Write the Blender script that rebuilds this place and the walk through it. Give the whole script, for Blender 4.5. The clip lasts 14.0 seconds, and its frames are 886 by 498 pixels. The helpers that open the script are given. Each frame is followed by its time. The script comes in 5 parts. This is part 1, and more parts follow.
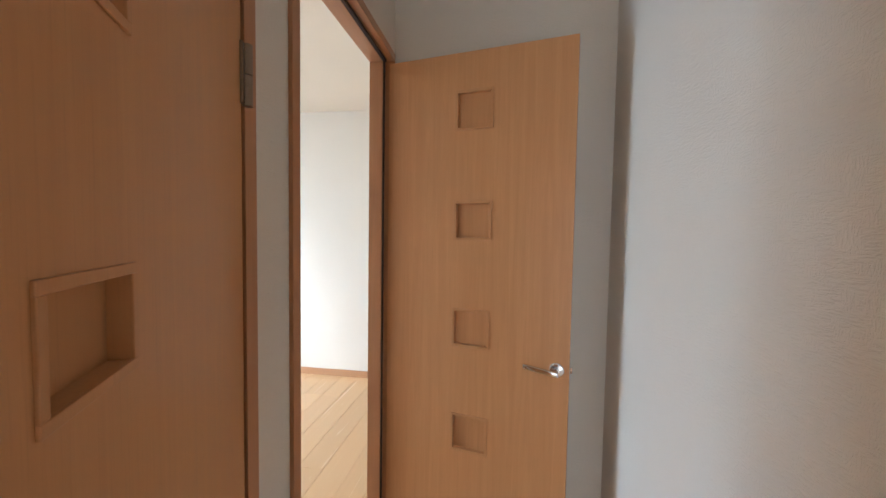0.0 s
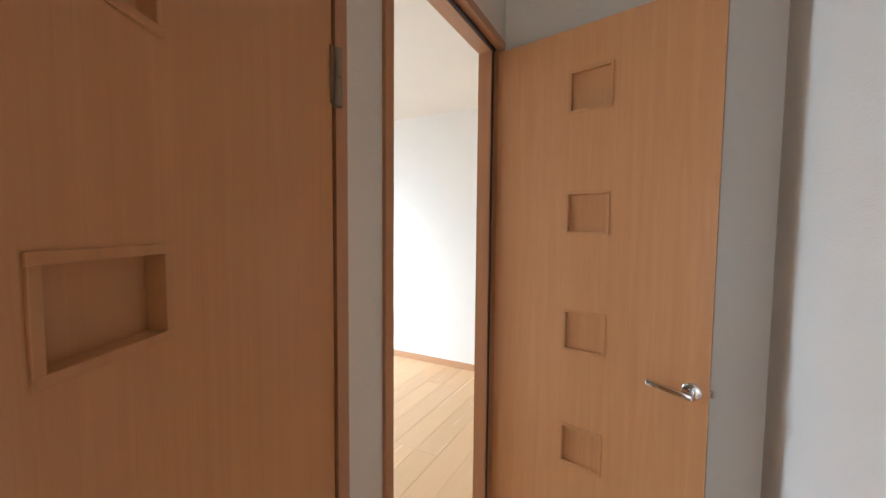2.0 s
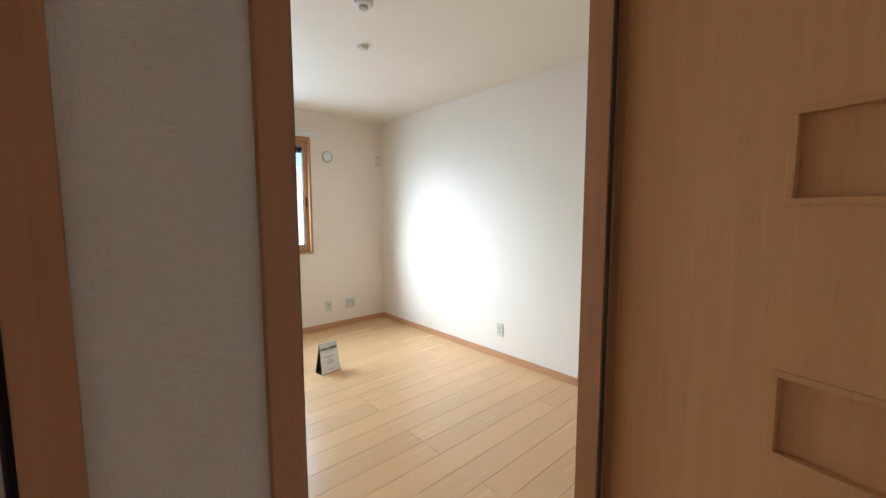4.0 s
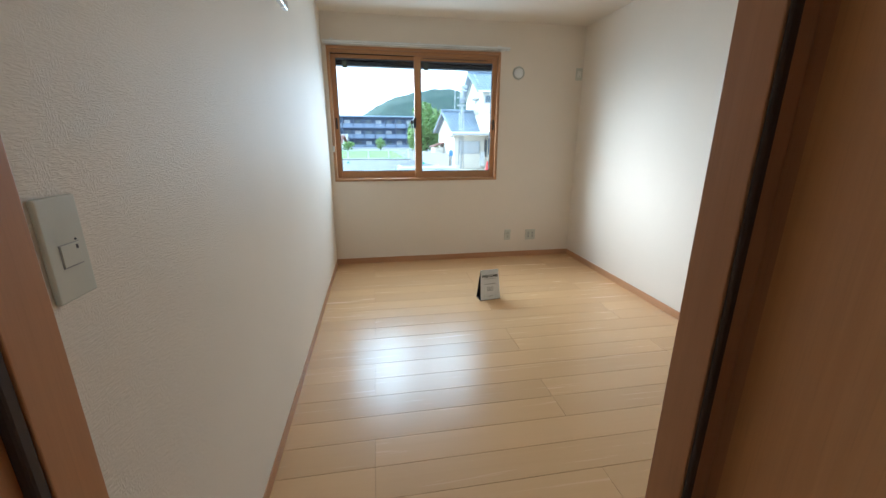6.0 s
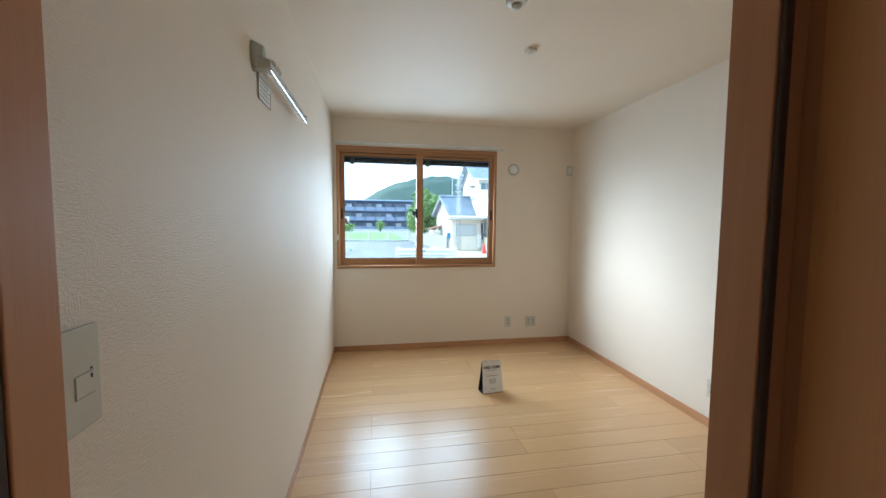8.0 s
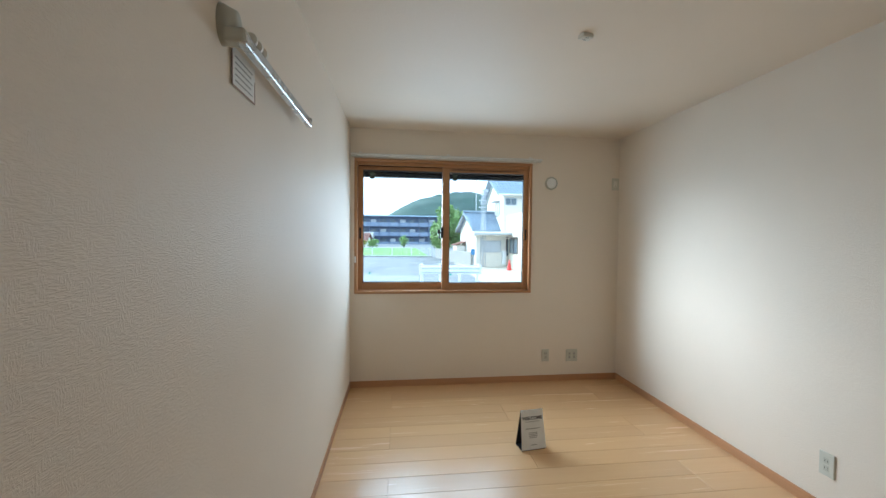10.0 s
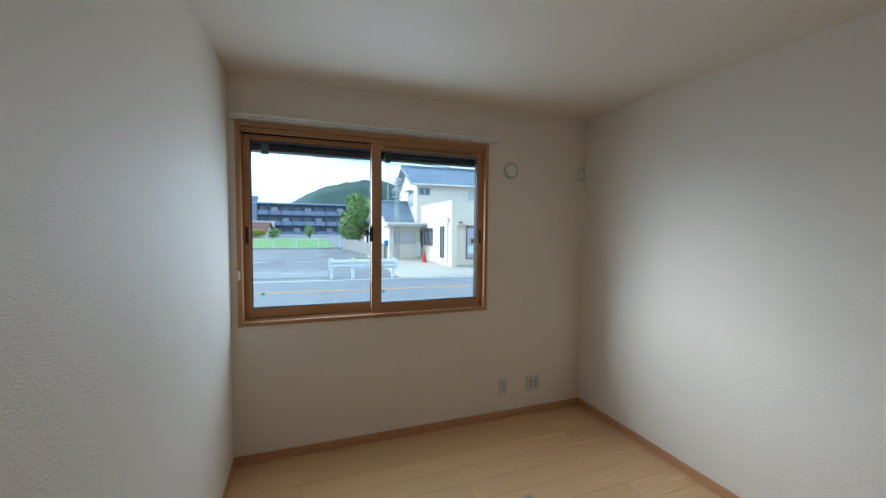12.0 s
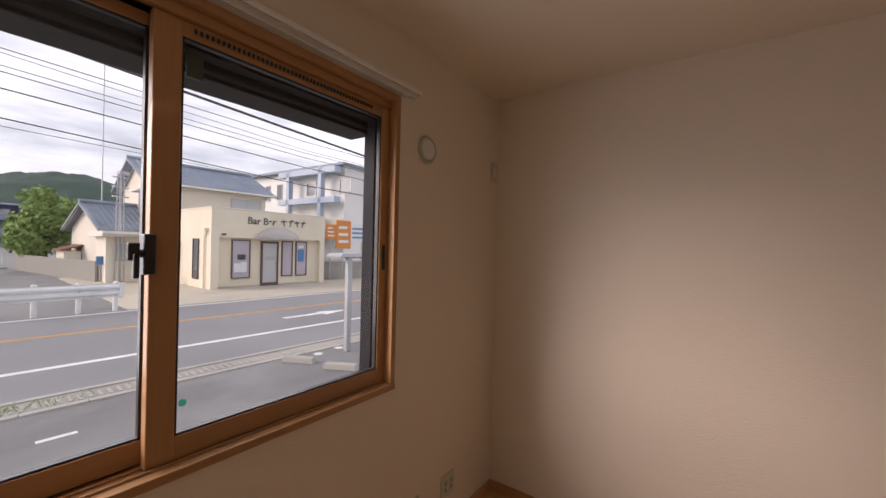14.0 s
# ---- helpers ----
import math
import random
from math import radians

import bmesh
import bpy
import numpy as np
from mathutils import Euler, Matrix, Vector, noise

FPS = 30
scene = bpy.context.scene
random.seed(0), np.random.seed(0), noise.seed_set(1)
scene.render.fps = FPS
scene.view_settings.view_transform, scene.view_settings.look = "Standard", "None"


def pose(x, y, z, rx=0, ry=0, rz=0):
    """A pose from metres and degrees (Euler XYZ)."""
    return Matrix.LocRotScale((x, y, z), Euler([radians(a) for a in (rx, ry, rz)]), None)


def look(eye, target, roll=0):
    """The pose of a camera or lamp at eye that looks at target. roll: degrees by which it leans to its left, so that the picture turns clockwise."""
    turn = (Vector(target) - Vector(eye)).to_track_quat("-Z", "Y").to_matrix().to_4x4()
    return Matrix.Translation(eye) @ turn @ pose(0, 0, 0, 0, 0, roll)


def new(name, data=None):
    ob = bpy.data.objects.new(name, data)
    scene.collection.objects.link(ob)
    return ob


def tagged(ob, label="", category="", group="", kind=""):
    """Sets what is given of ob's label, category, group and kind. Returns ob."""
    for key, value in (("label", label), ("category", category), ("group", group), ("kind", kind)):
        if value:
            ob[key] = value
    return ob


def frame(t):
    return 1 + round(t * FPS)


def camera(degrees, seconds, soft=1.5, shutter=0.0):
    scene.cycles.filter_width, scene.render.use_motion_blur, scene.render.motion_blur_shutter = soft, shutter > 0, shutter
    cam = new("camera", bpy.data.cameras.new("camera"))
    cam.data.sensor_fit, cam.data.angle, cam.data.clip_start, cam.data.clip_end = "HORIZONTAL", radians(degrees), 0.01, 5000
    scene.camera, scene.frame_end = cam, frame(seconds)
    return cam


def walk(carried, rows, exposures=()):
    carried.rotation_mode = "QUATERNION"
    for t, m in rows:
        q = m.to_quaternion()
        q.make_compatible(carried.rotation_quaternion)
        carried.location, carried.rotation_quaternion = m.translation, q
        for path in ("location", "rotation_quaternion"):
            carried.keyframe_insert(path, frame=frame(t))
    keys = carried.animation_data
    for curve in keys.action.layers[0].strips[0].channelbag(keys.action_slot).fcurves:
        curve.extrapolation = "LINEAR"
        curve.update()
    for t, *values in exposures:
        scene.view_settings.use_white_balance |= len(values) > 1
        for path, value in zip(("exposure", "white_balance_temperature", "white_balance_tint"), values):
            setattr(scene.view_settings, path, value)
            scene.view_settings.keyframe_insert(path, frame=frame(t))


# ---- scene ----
cam = camera(98.6, 14.0)

PATH = [
    (0, (-0.654, -0.539, 1.351), (1.321, -0.236, 1.255), 0.9),
    (0.5, (-0.634, -0.554, 1.345), (1.221, 0.184, 1.236), 0.5),
    (1, (-0.614, -0.575, 1.343), (1.156, 0.348, 1.229), 0.4),
    (1.5, (-0.597, -0.602, 1.342), (1.146, 0.372, 1.225), 0.5),
    (2, (-0.586, -0.611, 1.341), (1.174, 0.331, 1.223), 0.5),
    (2.2, (-0.576, -0.613, 1.341), (1.193, 0.313, 1.225), 0.5),
    (4.3, (0.118, -0.422, 1.292), (1.213, 1.238, 1.08), 0.1),
    (4.5, (0.191, -0.411, 1.283), (1.104, 1.352, 1.043), 0.3),
    (5, (0.287, -0.38, 1.275), (0.951, 1.473, 0.92), 0.4),
    (5.5, (0.37, -0.36, 1.276), (0.799, 1.54, 0.823), 0.3),
    (6, (0.444, -0.396, 1.274), (0.774, 1.5, 0.729), 0.2),
    (6.5, (0.427, -0.375, 1.247), (0.811, 1.502, 0.672), 0.2),
    (7, (0.412, -0.383, 1.263), (0.825, 1.494, 0.709), 0.3),
    (7.5, (0.425, -0.402, 1.311), (0.824, 1.516, 0.909), 0.3),
    (8, (0.414, -0.397, 1.349), (0.768, 1.566, 1.214), 0.5),
    (8.5, (0.413, -0.366, 1.363), (0.693, 1.614, 1.374), 0.4),
    (9, (0.44, -0.254, 1.327), (0.662, 1.734, 1.332), 0.5),
    (11.3, (0.431, 0.592, 1.5), (0.795, 2.553, 1.36), 0.1),
    (11.5, (0.418, 0.702, 1.497), (0.857, 2.648, 1.359), 0.3),
    (12, (0.414, 1.026, 1.492), (1.103, 2.9, 1.385), 0.6),
    (12.5, (0.466, 1.428, 1.497), (1.338, 3.226, 1.418), 0.9),
    (13, (0.483, 1.805, 1.488), (1.493, 3.53, 1.418), 1.0),
    (13.5, (0.514, 2.151, 1.491), (1.833, 3.653, 1.433), 1.2),
    (14, (0.515, 2.499, 1.484), (2.136, 3.67, 1.477), 1.4),
]
EXPOSURES = [
    (0, 3.0, 5100, 4), (2.2, 3.1, 5100, 5), (4.3, 2.1, 5350, 4), (5.0, 1.82, 5400, 4), (6.5, 1.63, 5450, 3), (9, 1.6, 5550, 3),
    (11.3, 1.0, 5300, 2), (12.5, 0.63, 5550, 8), (13.2, 0.45, 7150, 23), (14, 0.15, 7800, 32),
]
walk(cam, [(t, look(eye, target, roll)) for t, eye, target, roll in PATH], EXPOSURES)

# ---- measures of the place, in metres ----
ROOM_W, ROOM_L, ROOM_H = 2.62, 3.62, 2.40
BACK = -0.02                      # room face of the back wall
HALL = -0.092                     # hall face of the back wall
HALL_FAR = -0.95                  # the hall's other wall
HALL_END = 0.885                  # end wall of the hall
HALL_START = -2.6
GROUND = -0.57
DOOR_X0, DOOR_X1 = 0.14, 0.817    # clear opening of the room's door frame
TURN = -2.7                       # the street runs this many degrees off the house

# ---- world and light ----
world = bpy.data.worlds.new("overcast_sky")
scene.world = world
world.use_nodes = True
wn, wl = world.node_tree.nodes, world.node_tree.links
wn.clear()
sky = wn.new("ShaderNodeTexSky")
sky.sky_type, sky.sun_disc = "NISHITA", False
sky.sun_elevation, sky.sun_rotation = radians(21.4), radians(-53.8)
sky.air_density, sky.dust_density = 1.0, 3.0
coord = wn.new("ShaderNodeTexCoord")
stretch = wn.new("ShaderNodeMapping")
stretch.inputs["Scale"].default_value = (1.3, 1.3, 5.5)
cloud = wn.new("ShaderNodeTexNoise")
cloud.inputs["Scale"].default_value, cloud.inputs["Detail"].default_value = 2.6, 7
cloud.inputs["Roughness"].default_value = 0.58
shade = wn.new("ShaderNodeValToRGB")
shade.color_ramp.elements[0].position, shade.color_ramp.elements[0].color = 0.31, (3.0, 4.0, 5.2, 1)
shade.color_ramp.elements[1].position, shade.color_ramp.elements[1].color = 0.70, (7.7, 9.0, 10.4, 1)
mix = wn.new("ShaderNodeMix")
mix.data_type = "RGBA"
mix.inputs["Factor"].default_value = 0.9
back = wn.new("ShaderNodeBackground")
back.inputs["Strength"].default_value = 0.15
wout = wn.new("ShaderNodeOutputWorld")
wl.new(coord.outputs["Generated"], stretch.inputs["Vector"])
wl.new(stretch.outputs["Vector"], cloud.inputs["Vector"])
wl.new(cloud.outputs["Fac"], shade.inputs["Fac"])
wl.new(sky.outputs["Color"], mix.inputs["A"])
wl.new(shade.outputs["Color"], mix.inputs["B"])
wl.new(mix.outputs["Result"], back.inputs["Color"])
wl.new(back.outputs["Background"], wout.inputs["Surface"])


def lamp(name, kind, m, energy, colour=(1, 1, 1), **more):
    data = bpy.data.lights.new(name, kind)
    data.energy, data.color = energy, colour
    if kind == "AREA":
        data.shape, data.size, data.size_y = "RECTANGLE", more["size"], more["size_y"]
    else:
        data.angle = radians(more["angle"])
    ob = new(name, data)
    ob.matrix_basis = m
    return ob


# soft sun behind the cloud, beyond the street
lamp("sun", "SUN", look((-13, 9.5, 6.3), (0, 0, 0)), 2.35, (0.97, 0.985, 1.0), angle=38)
# daylight of the open sky up the street, in front of the room's window
lamp("window_daylight", "AREA", look((0.05, 4.75, 2.25), (1.30, 3.30, 1.30)), 17.0, (0.76, 0.89, 1.0), size=1.8, size_y=0.9)
# daylight straight in through the window
lamp("window_skylight", "AREA", look((0.95, 3.80, 1.46), (0.95, 2.8, 1.05)), 8.0, (0.76, 0.89, 1.0), size=1.1, size_y=0.85)
# added fill lamp for the hall, in a made-up opening at its unseen start
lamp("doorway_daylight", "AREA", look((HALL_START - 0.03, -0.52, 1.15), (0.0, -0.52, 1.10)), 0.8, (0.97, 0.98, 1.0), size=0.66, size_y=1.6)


# ---- materials ----
def material(name, base=(0.8, 0.8, 0.8), rough=0.6, metal=0.0):
    m = bpy.data.materials.new(name)
    m.use_nodes = True
    n, l = m.node_tree.nodes, m.node_tree.links
    b = n["Principled BSDF"]
    b.inputs["Base Color"].default_value = (*base, 1)
    b.inputs["Roughness"].default_value, b.inputs["Metallic"].default_value = rough, metal
    return m, n, l, b


def coords(n, l, scale=(1, 1, 1), kind="Object", turn=(0, 0, 0)):
    c, mp = n.new("ShaderNodeTexCoord"), n.new("ShaderNodeMapping")
    mp.inputs["Scale"].default_value = scale
    mp.inputs["Rotation"].default_value = [radians(a) for a in turn]
    l.new(c.outputs[kind], mp.inputs["Vector"])
    return mp.outputs["Vector"]


def tex_noise(n, l, vec, scale, detail=4, rough=0.55, distort=0.0):
    t = n.new("ShaderNodeTexNoise")
    t.inputs["Scale"].default_value, t.inputs["Detail"].default_value = scale, detail
    t.inputs["Roughness"].default_value, t.inputs["Distortion"].default_value = rough, distort
    l.new(vec, t.inputs["Vector"])
    return t.outputs["Fac"]


def ramp(n, l, fac, stops):
    r = n.new("ShaderNodeValToRGB")
    e = r.color_ramp.elements
    while len(e) < len(stops):
        e.new(0.5)
    for el, (pos, col) in zip(e, stops):
        el.position, el.color = pos, (*col, 1)
    l.new(fac, r.inputs["Fac"])
    return r.outputs["Color"]


def blend(n, l, a, b, fac, mode="MIX"):
    x = n.new("ShaderNodeMix")
    x.data_type, x.blend_type = "RGBA", mode
    for value, key in ((fac, "Factor"), (a, "A"), (b, "B")):
        if hasattr(value, "is_linked"):
            l.new(value, x.inputs[key])
        elif isinstance(value, tuple):
            x.inputs[key].default_value = (*value, 1)
        else:
            x.inputs[key].default_value = value
    return x.outputs["Result"]


def number(n, l, op, a, b=0.0):
    x = n.new("ShaderNodeMath")
    x.operation = op
    for value, slot in ((a, 0), (b, 1)):
        if hasattr(value, "is_linked"):
            l.new(value, x.inputs[slot])
        else:
            x.inputs[slot].default_value = value
    return x.outputs["Value"]


def relief(n, l, b, height, strength, distance):
    bump = n.new("ShaderNodeBump")
    bump.inputs["Strength"].default_value, bump.inputs["Distance"].default_value = strength, distance
    l.new(height, bump.inputs["Height"])
    l.new(bump.outputs["Normal"], b.inputs["Normal"])


def spread(n, l, b, height, low, high):
    """Roughness that varies with a texture."""
    r = n.new("ShaderNodeMapRange")
    r.inputs["To Min"].default_value, r.inputs["To Max"].default_value = low, high
    l.new(height, r.inputs["Value"])
    l.new(r.outputs["Result"], b.inputs["Roughness"])


def plain(name, base, rough=0.5, metal=0.0, grain=300.0, vary=0.06, bump=0.0002):
    """A surface with a slight mottle and fine relief."""
    m, n, l, b = material(name, base, rough, metal)
    v = coords(n, l)
    f = tex_noise(n, l, v, grain, 3)
    g = tex_noise(n, l, v, grain * 0.03, 4)
    dark, light = tuple(c * (1 - vary) for c in base), tuple(min(1, c * (1 + vary)) for c in base)
    l.new(ramp(n, l, g, [(0.3, dark), (0.7, light)]), b.inputs["Base Color"])
    relief(n, l, b, f, 0.35, bump)
    spread(n, l, b, g, max(0.03, rough - 0.06), min(1, rough + 0.06))
    return m


def wallpaper(name, base, flat=False):
    """Cream vinyl wallpaper pressed with a weave of short threads and small squiggles."""
    m, n, l, b = material(name, base, 0.62)
    v = coords(n, l)
    across = tex_noise(n, l, coords(n, l, (70, 70, 330)), 1.0, 2, 0.5, 0.6)
    down = tex_noise(n, l, coords(n, l, (330, 330, 110)), 1.0, 2, 0.5, 0.6)
    patch = tex_noise(n, l, v, 26.0, 2)
    weave = blend(n, l, across, down, ramp(n, l, patch, [(0.48, (0, 0, 0)), (0.62, (1, 1, 1))]))
    raised = ramp(n, l, weave, [(0.38, (0, 0, 0)), (0.62, (1, 1, 1))])
    soft = tex_noise(n, l, v, 1.7, 4)
    tint = ramp(n, l, soft, [(0.3, tuple(c * 0.965 for c in base)), (0.7, base)])
    l.new(blend(n, l, tint, tuple(c * 0.9 for c in base), number(n, l, "MULTIPLY", weave, 0.22)), b.inputs["Base Color"])
    relief(n, l, b, raised, 0.2 if flat else 0.42, 0.0016)
    spread(n, l, b, weave, 0.5, 0.68)
    return m


def timber(name, light, dark, axis="Z", rough=0.36, scale=1.0, line=0.5):
    """Veneer with a long fine grain along an axis; each piece has its own tone."""
    m, n, l, b = material(name, light, rough)
    long, wide = 1.6 * scale, 46.0 * scale
    sc = {"X": (long, wide, wide), "Y": (wide, long, wide), "Z": (wide, wide, long)}[axis]
    sf = {"X": (9, 420, 420), "Y": (420, 9, 420), "Z": (420, 420, 9)}[axis]
    info = n.new("ShaderNodeObjectInfo")
    add = n.new("ShaderNodeVectorMath")
    add.operation = "ADD"
    l.new(coords(n, l, sc), add.inputs[0])
    l.new(number(n, l, "MULTIPLY", info.outputs["Random"], 37.0), add.inputs[1])
    figure = tex_noise(n, l, add.outputs["Vector"], 1.0, 6, 0.62, 0.9)
    pores = tex_noise(n, l, coords(n, l, sf), 1.0, 2, 0.5)
    tone = ramp(n, l, figure, [(0.25, dark), (0.55, tuple((a + c) / 2 for a, c in zip(light, dark))), (0.8, light)])
    tone = blend(n, l, tone, tuple(c * 0.72 for c in dark), number(n, l, "MULTIPLY", ramp(n, l, pores, [(0.55, (0, 0, 0)), (0.75, (1, 1, 1))]), line * 0.5))
    shift = number(n, l, "MULTIPLY_ADD", info.outputs["Random"], 0.10)
    shift.node.inputs[2].default_value = 0.95
    bright = n.new("ShaderNodeHueSaturation")
    l.new(shift, bright.inputs["Value"])
    l.new(tone, bright.inputs["Color"])
    l.new(bright.outputs["Color"], b.inputs["Base Color"])
    relief(n, l, b, pores, 0.12, 0.0003)
    spread(n, l, b, figure, rough - 0.05, rough + 0.08)
    return m


def gritty(name, dark, light, rough=0.9, scale=60.0, big=0.35, bump=0.004):
    """Asphalt, concrete, render: grit at one scale, stains at another."""
    m, n, l, b = material(name, light, rough)
    v = coords(n, l)
    grit = tex_noise(n, l, v, scale, 5, 0.7)
    stain = tex_noise(n, l, v, big, 6, 0.62, 0.6)
    tone = ramp(n, l, stain, [(0.3, dark), (0.68, light)])
    l.new(blend(n, l, tone, tuple(c * 0.6 for c in dark), number(n, l, "MULTIPLY", ramp(n, l, grit, [(0.52, (0, 0, 0)), (0.72, (1, 1, 1))]), 0.45)), b.inputs["Base Color"])
    relief(n, l, b, grit, 0.5, bump)
    spread(n, l, b, stain, rough - 0.08, min(1, rough + 0.05))
    return m


def leafy(name, dark, light, scale=0.6):
    m, n, l, b = material(name, light, 0.75)
    v = coords(n, l)
    big, small = tex_noise(n, l, v, scale, 6, 0.7), tex_noise(n, l, v, scale * 9, 4, 0.7)
    l.new(blend(n, l, ramp(n, l, big, [(0.32, dark), (0.66, light)]), tuple(c * 0.35 for c in dark), number(n, l, "MULTIPLY", small, 0.6)), b.inputs["Base Color"])
    relief(n, l, b, small, 0.8, 0.3 / max(scale, 0.05) * 0.1)
    return m


def pane_glass(name, tint=(0.97, 0.99, 0.985)):
    m, n, l, b = material(name)
    n.remove(b)
    out = n["Material Output"]
    clear, gloss, fres, mixer = n.new("ShaderNodeBsdfTransparent"), n.new("ShaderNodeBsdfGlossy"), n.new("ShaderNodeLayerWeight"), n.new("ShaderNodeMixShader")
    clear.inputs["Color"].default_value = (*tint, 1)
    gloss.inputs["Roughness"].default_value = 0.02
    fres.inputs["Blend"].default_value = 0.5
    sheen = number(n, l, "MULTIPLY_ADD", number(n, l, "POWER", fres.outputs["Facing"], 5.0), 0.5)
    sheen.node.inputs[2].default_value = 0.022
    l.new(sheen, mixer.inputs["Fac"])
    l.new(clear.outputs["BSDF"], mixer.inputs[1])
    l.new(gloss.outputs["BSDF"], mixer.inputs[2])
    l.new(mixer.outputs["Shader"], out.inputs["Surface"])
    return m


M_WALL = wallpaper("wallpaper_cream", (0.84, 0.742, 0.62))
M_CEIL = wallpaper("ceiling_paper", (0.85, 0.752, 0.628), True)
M_DOOR = timber("door_veneer", (0.64, 0.318, 0.125), (0.55, 0.258, 0.093), "Z", 0.38)
M_FRAME = timber("frame_veneer_upright", (0.57, 0.275, 0.125), (0.48, 0.22, 0.092), "Z", 0.4)
M_FRAME_X = timber("frame_veneer_level", (0.55, 0.285, 0.14), (0.46, 0.23, 0.105), "X", 0.4)
M_SASH = timber("sash_veneer_upright", (0.47, 0.245, 0.108), (0.39, 0.192, 0.08), "Z", 0.42)
M_SASH_X = timber("sash_veneer_level", (0.47, 0.245, 0.108), (0.39, 0.192, 0.08), "X", 0.42)
M_SKIRT_X = timber("skirting_x", (0.54, 0.285, 0.14), (0.46, 0.23, 0.105), "X", 0.42)
M_SKIRT_Y = timber("skirting_y", (0.54, 0.285, 0.14), (0.46, 0.23, 0.105), "Y", 0.42)
M_FLOOR = timber("maple_floor", (0.71, 0.44, 0.215), (0.685, 0.418, 0.20), "X", 0.24, 0.8, 0.05)
M_GROOVE = plain("floor_groove", (0.44, 0.285, 0.155), 0.7)
M_RUBBER = plain("black_gasket", (0.05, 0.032, 0.024), 0.7)
M_CHROME = plain("chrome", (0.72, 0.71, 0.70), 0.13, 1.0, 200, 0.03, 0.00005)
M_ALU = plain("brushed_aluminium", (0.62, 0.62, 0.61), 0.28, 1.0, 500, 0.05, 0.0001)
M_BRONZE = plain("bronze_hinge", (0.30, 0.23, 0.17), 0.38, 0.9)
M_PLASTIC = plain("ivory_plastic", (0.74, 0.71, 0.63), 0.42)
M_PLATE = plain("grey_ivory_plastic", (0.60, 0.58, 0.49), 0.45)
M_PLATE_G = plain("olive_grey_plastic", (0.50, 0.49, 0.40), 0.45)
M_PLASTIC_G = plain("grey_green_plastic", (0.50, 0.49, 0.42), 0.45)
M_WHITE = plain("white_plastic", (0.80, 0.79, 0.76), 0.4)
M_BLACK = plain("black_plastic", (0.02, 0.02, 0.022), 0.42)
M_DARK = plain("dark_aluminium", (0.016, 0.017, 0.021), 0.5, 0.0)
M_DARK.node_tree.nodes["Principled BSDF"].inputs["Specular IOR Level"].default_value = 0.12
M_PAPER = plain("white_card", (0.82, 0.81, 0.78), 0.55)
M_INK = plain("dark_print", (0.06, 0.055, 0.05), 0.6)
M_INK_G = plain("grey_print", (0.34, 0.33, 0.31), 0.6)
M_CARD_EDGE = plain("red_brown_print", (0.30, 0.13, 0.09), 0.6)
M_GLASS = pane_glass("window_glass")
M_CLIP = plain("dark_green_plastic", (0.07, 0.10, 0.075), 0.5)
M_TEAL = pane_glass("teal_film", (0.10, 0.80, 0.66))
M_ASPHALT = gritty("road_asphalt", (0.20, 0.203, 0.208), (0.26, 0.263, 0.268), 0.85, 70, 0.3)
M_LOT = gritty("lot_asphalt", (0.15, 0.15, 0.15), (0.27, 0.27, 0.265), 0.88, 55, 0.45)
M_CONC = gritty("concrete", (0.34, 0.33, 0.30), (0.48, 0.46, 0.42), 0.9, 40, 0.5)
M_APRON = gritty("worn_pale_concrete", (0.22, 0.22, 0.215), (0.34, 0.335, 0.32), 0.9, 40, 0.5)
M_CONC_W = gritty("warm_paving", (0.42, 0.38, 0.31), (0.56, 0.50, 0.41), 0.9, 30, 0.6)
M_BLOCK = gritty("weathered_block", (0.22, 0.21, 0.19), (0.40, 0.38, 0.34), 0.92, 30, 0.9)
M_LINE = gritty("white_road_paint", (0.62, 0.62, 0.60), (0.80, 0.80, 0.78), 0.75, 50, 2.0, 0.001)
M_ORANGE = gritty("orange_road_paint", (0.55, 0.26, 0.06), (0.72, 0.36, 0.09), 0.75, 50, 2.0, 0.001)
M_RAIL = gritty("white_guardrail_paint", (0.62, 0.63, 0.62), (0.80, 0.80, 0.79), 0.5, 60, 1.5, 0.0005)
M_RENDER = gritty("cream_render", (0.70, 0.62, 0.48), (0.79, 0.71, 0.57), 0.85, 25, 0.5, 0.002)
M_RENDER_P = gritty("pale_render", (0.70, 0.64, 0.54), (0.79, 0.73, 0.63), 0.85, 25, 0.4, 0.002)
M_RENDER_W = gritty("white_render", (0.70, 0.69, 0.66), (0.80, 0.79, 0.77), 0.85, 25, 0.4, 0.002)
M_TILE = gritty("grey_roof_tile", (0.17, 0.215, 0.27), (0.28, 0.335, 0.40), 0.6, 20, 0.9, 0.01)
M_TILE_R = gritty("red_brown_roof", (0.17, 0.075, 0.055), (0.26, 0.115, 0.085), 0.7, 20, 0.9, 0.01)
M_FLAT = gritty("dark_flat_cladding", (0.10, 0.12, 0.18), (0.14, 0.17, 0.25), 0.7, 3, 0.1, 0.002)
M_FLAT_L = gritty("pale_grey_cladding", (0.20, 0.24, 0.32), (0.27, 0.31, 0.40), 0.7, 3, 0.1, 0.002)
M_BLUEG = gritty("blue_grey_steel", (0.34, 0.42, 0.52), (0.42, 0.50, 0.60), 0.6, 10, 0.5, 0.001)
M_HWIN = plain("house_window", (0.12, 0.15, 0.17), 0.1, 0.0, 5, 0.2, 0.0)
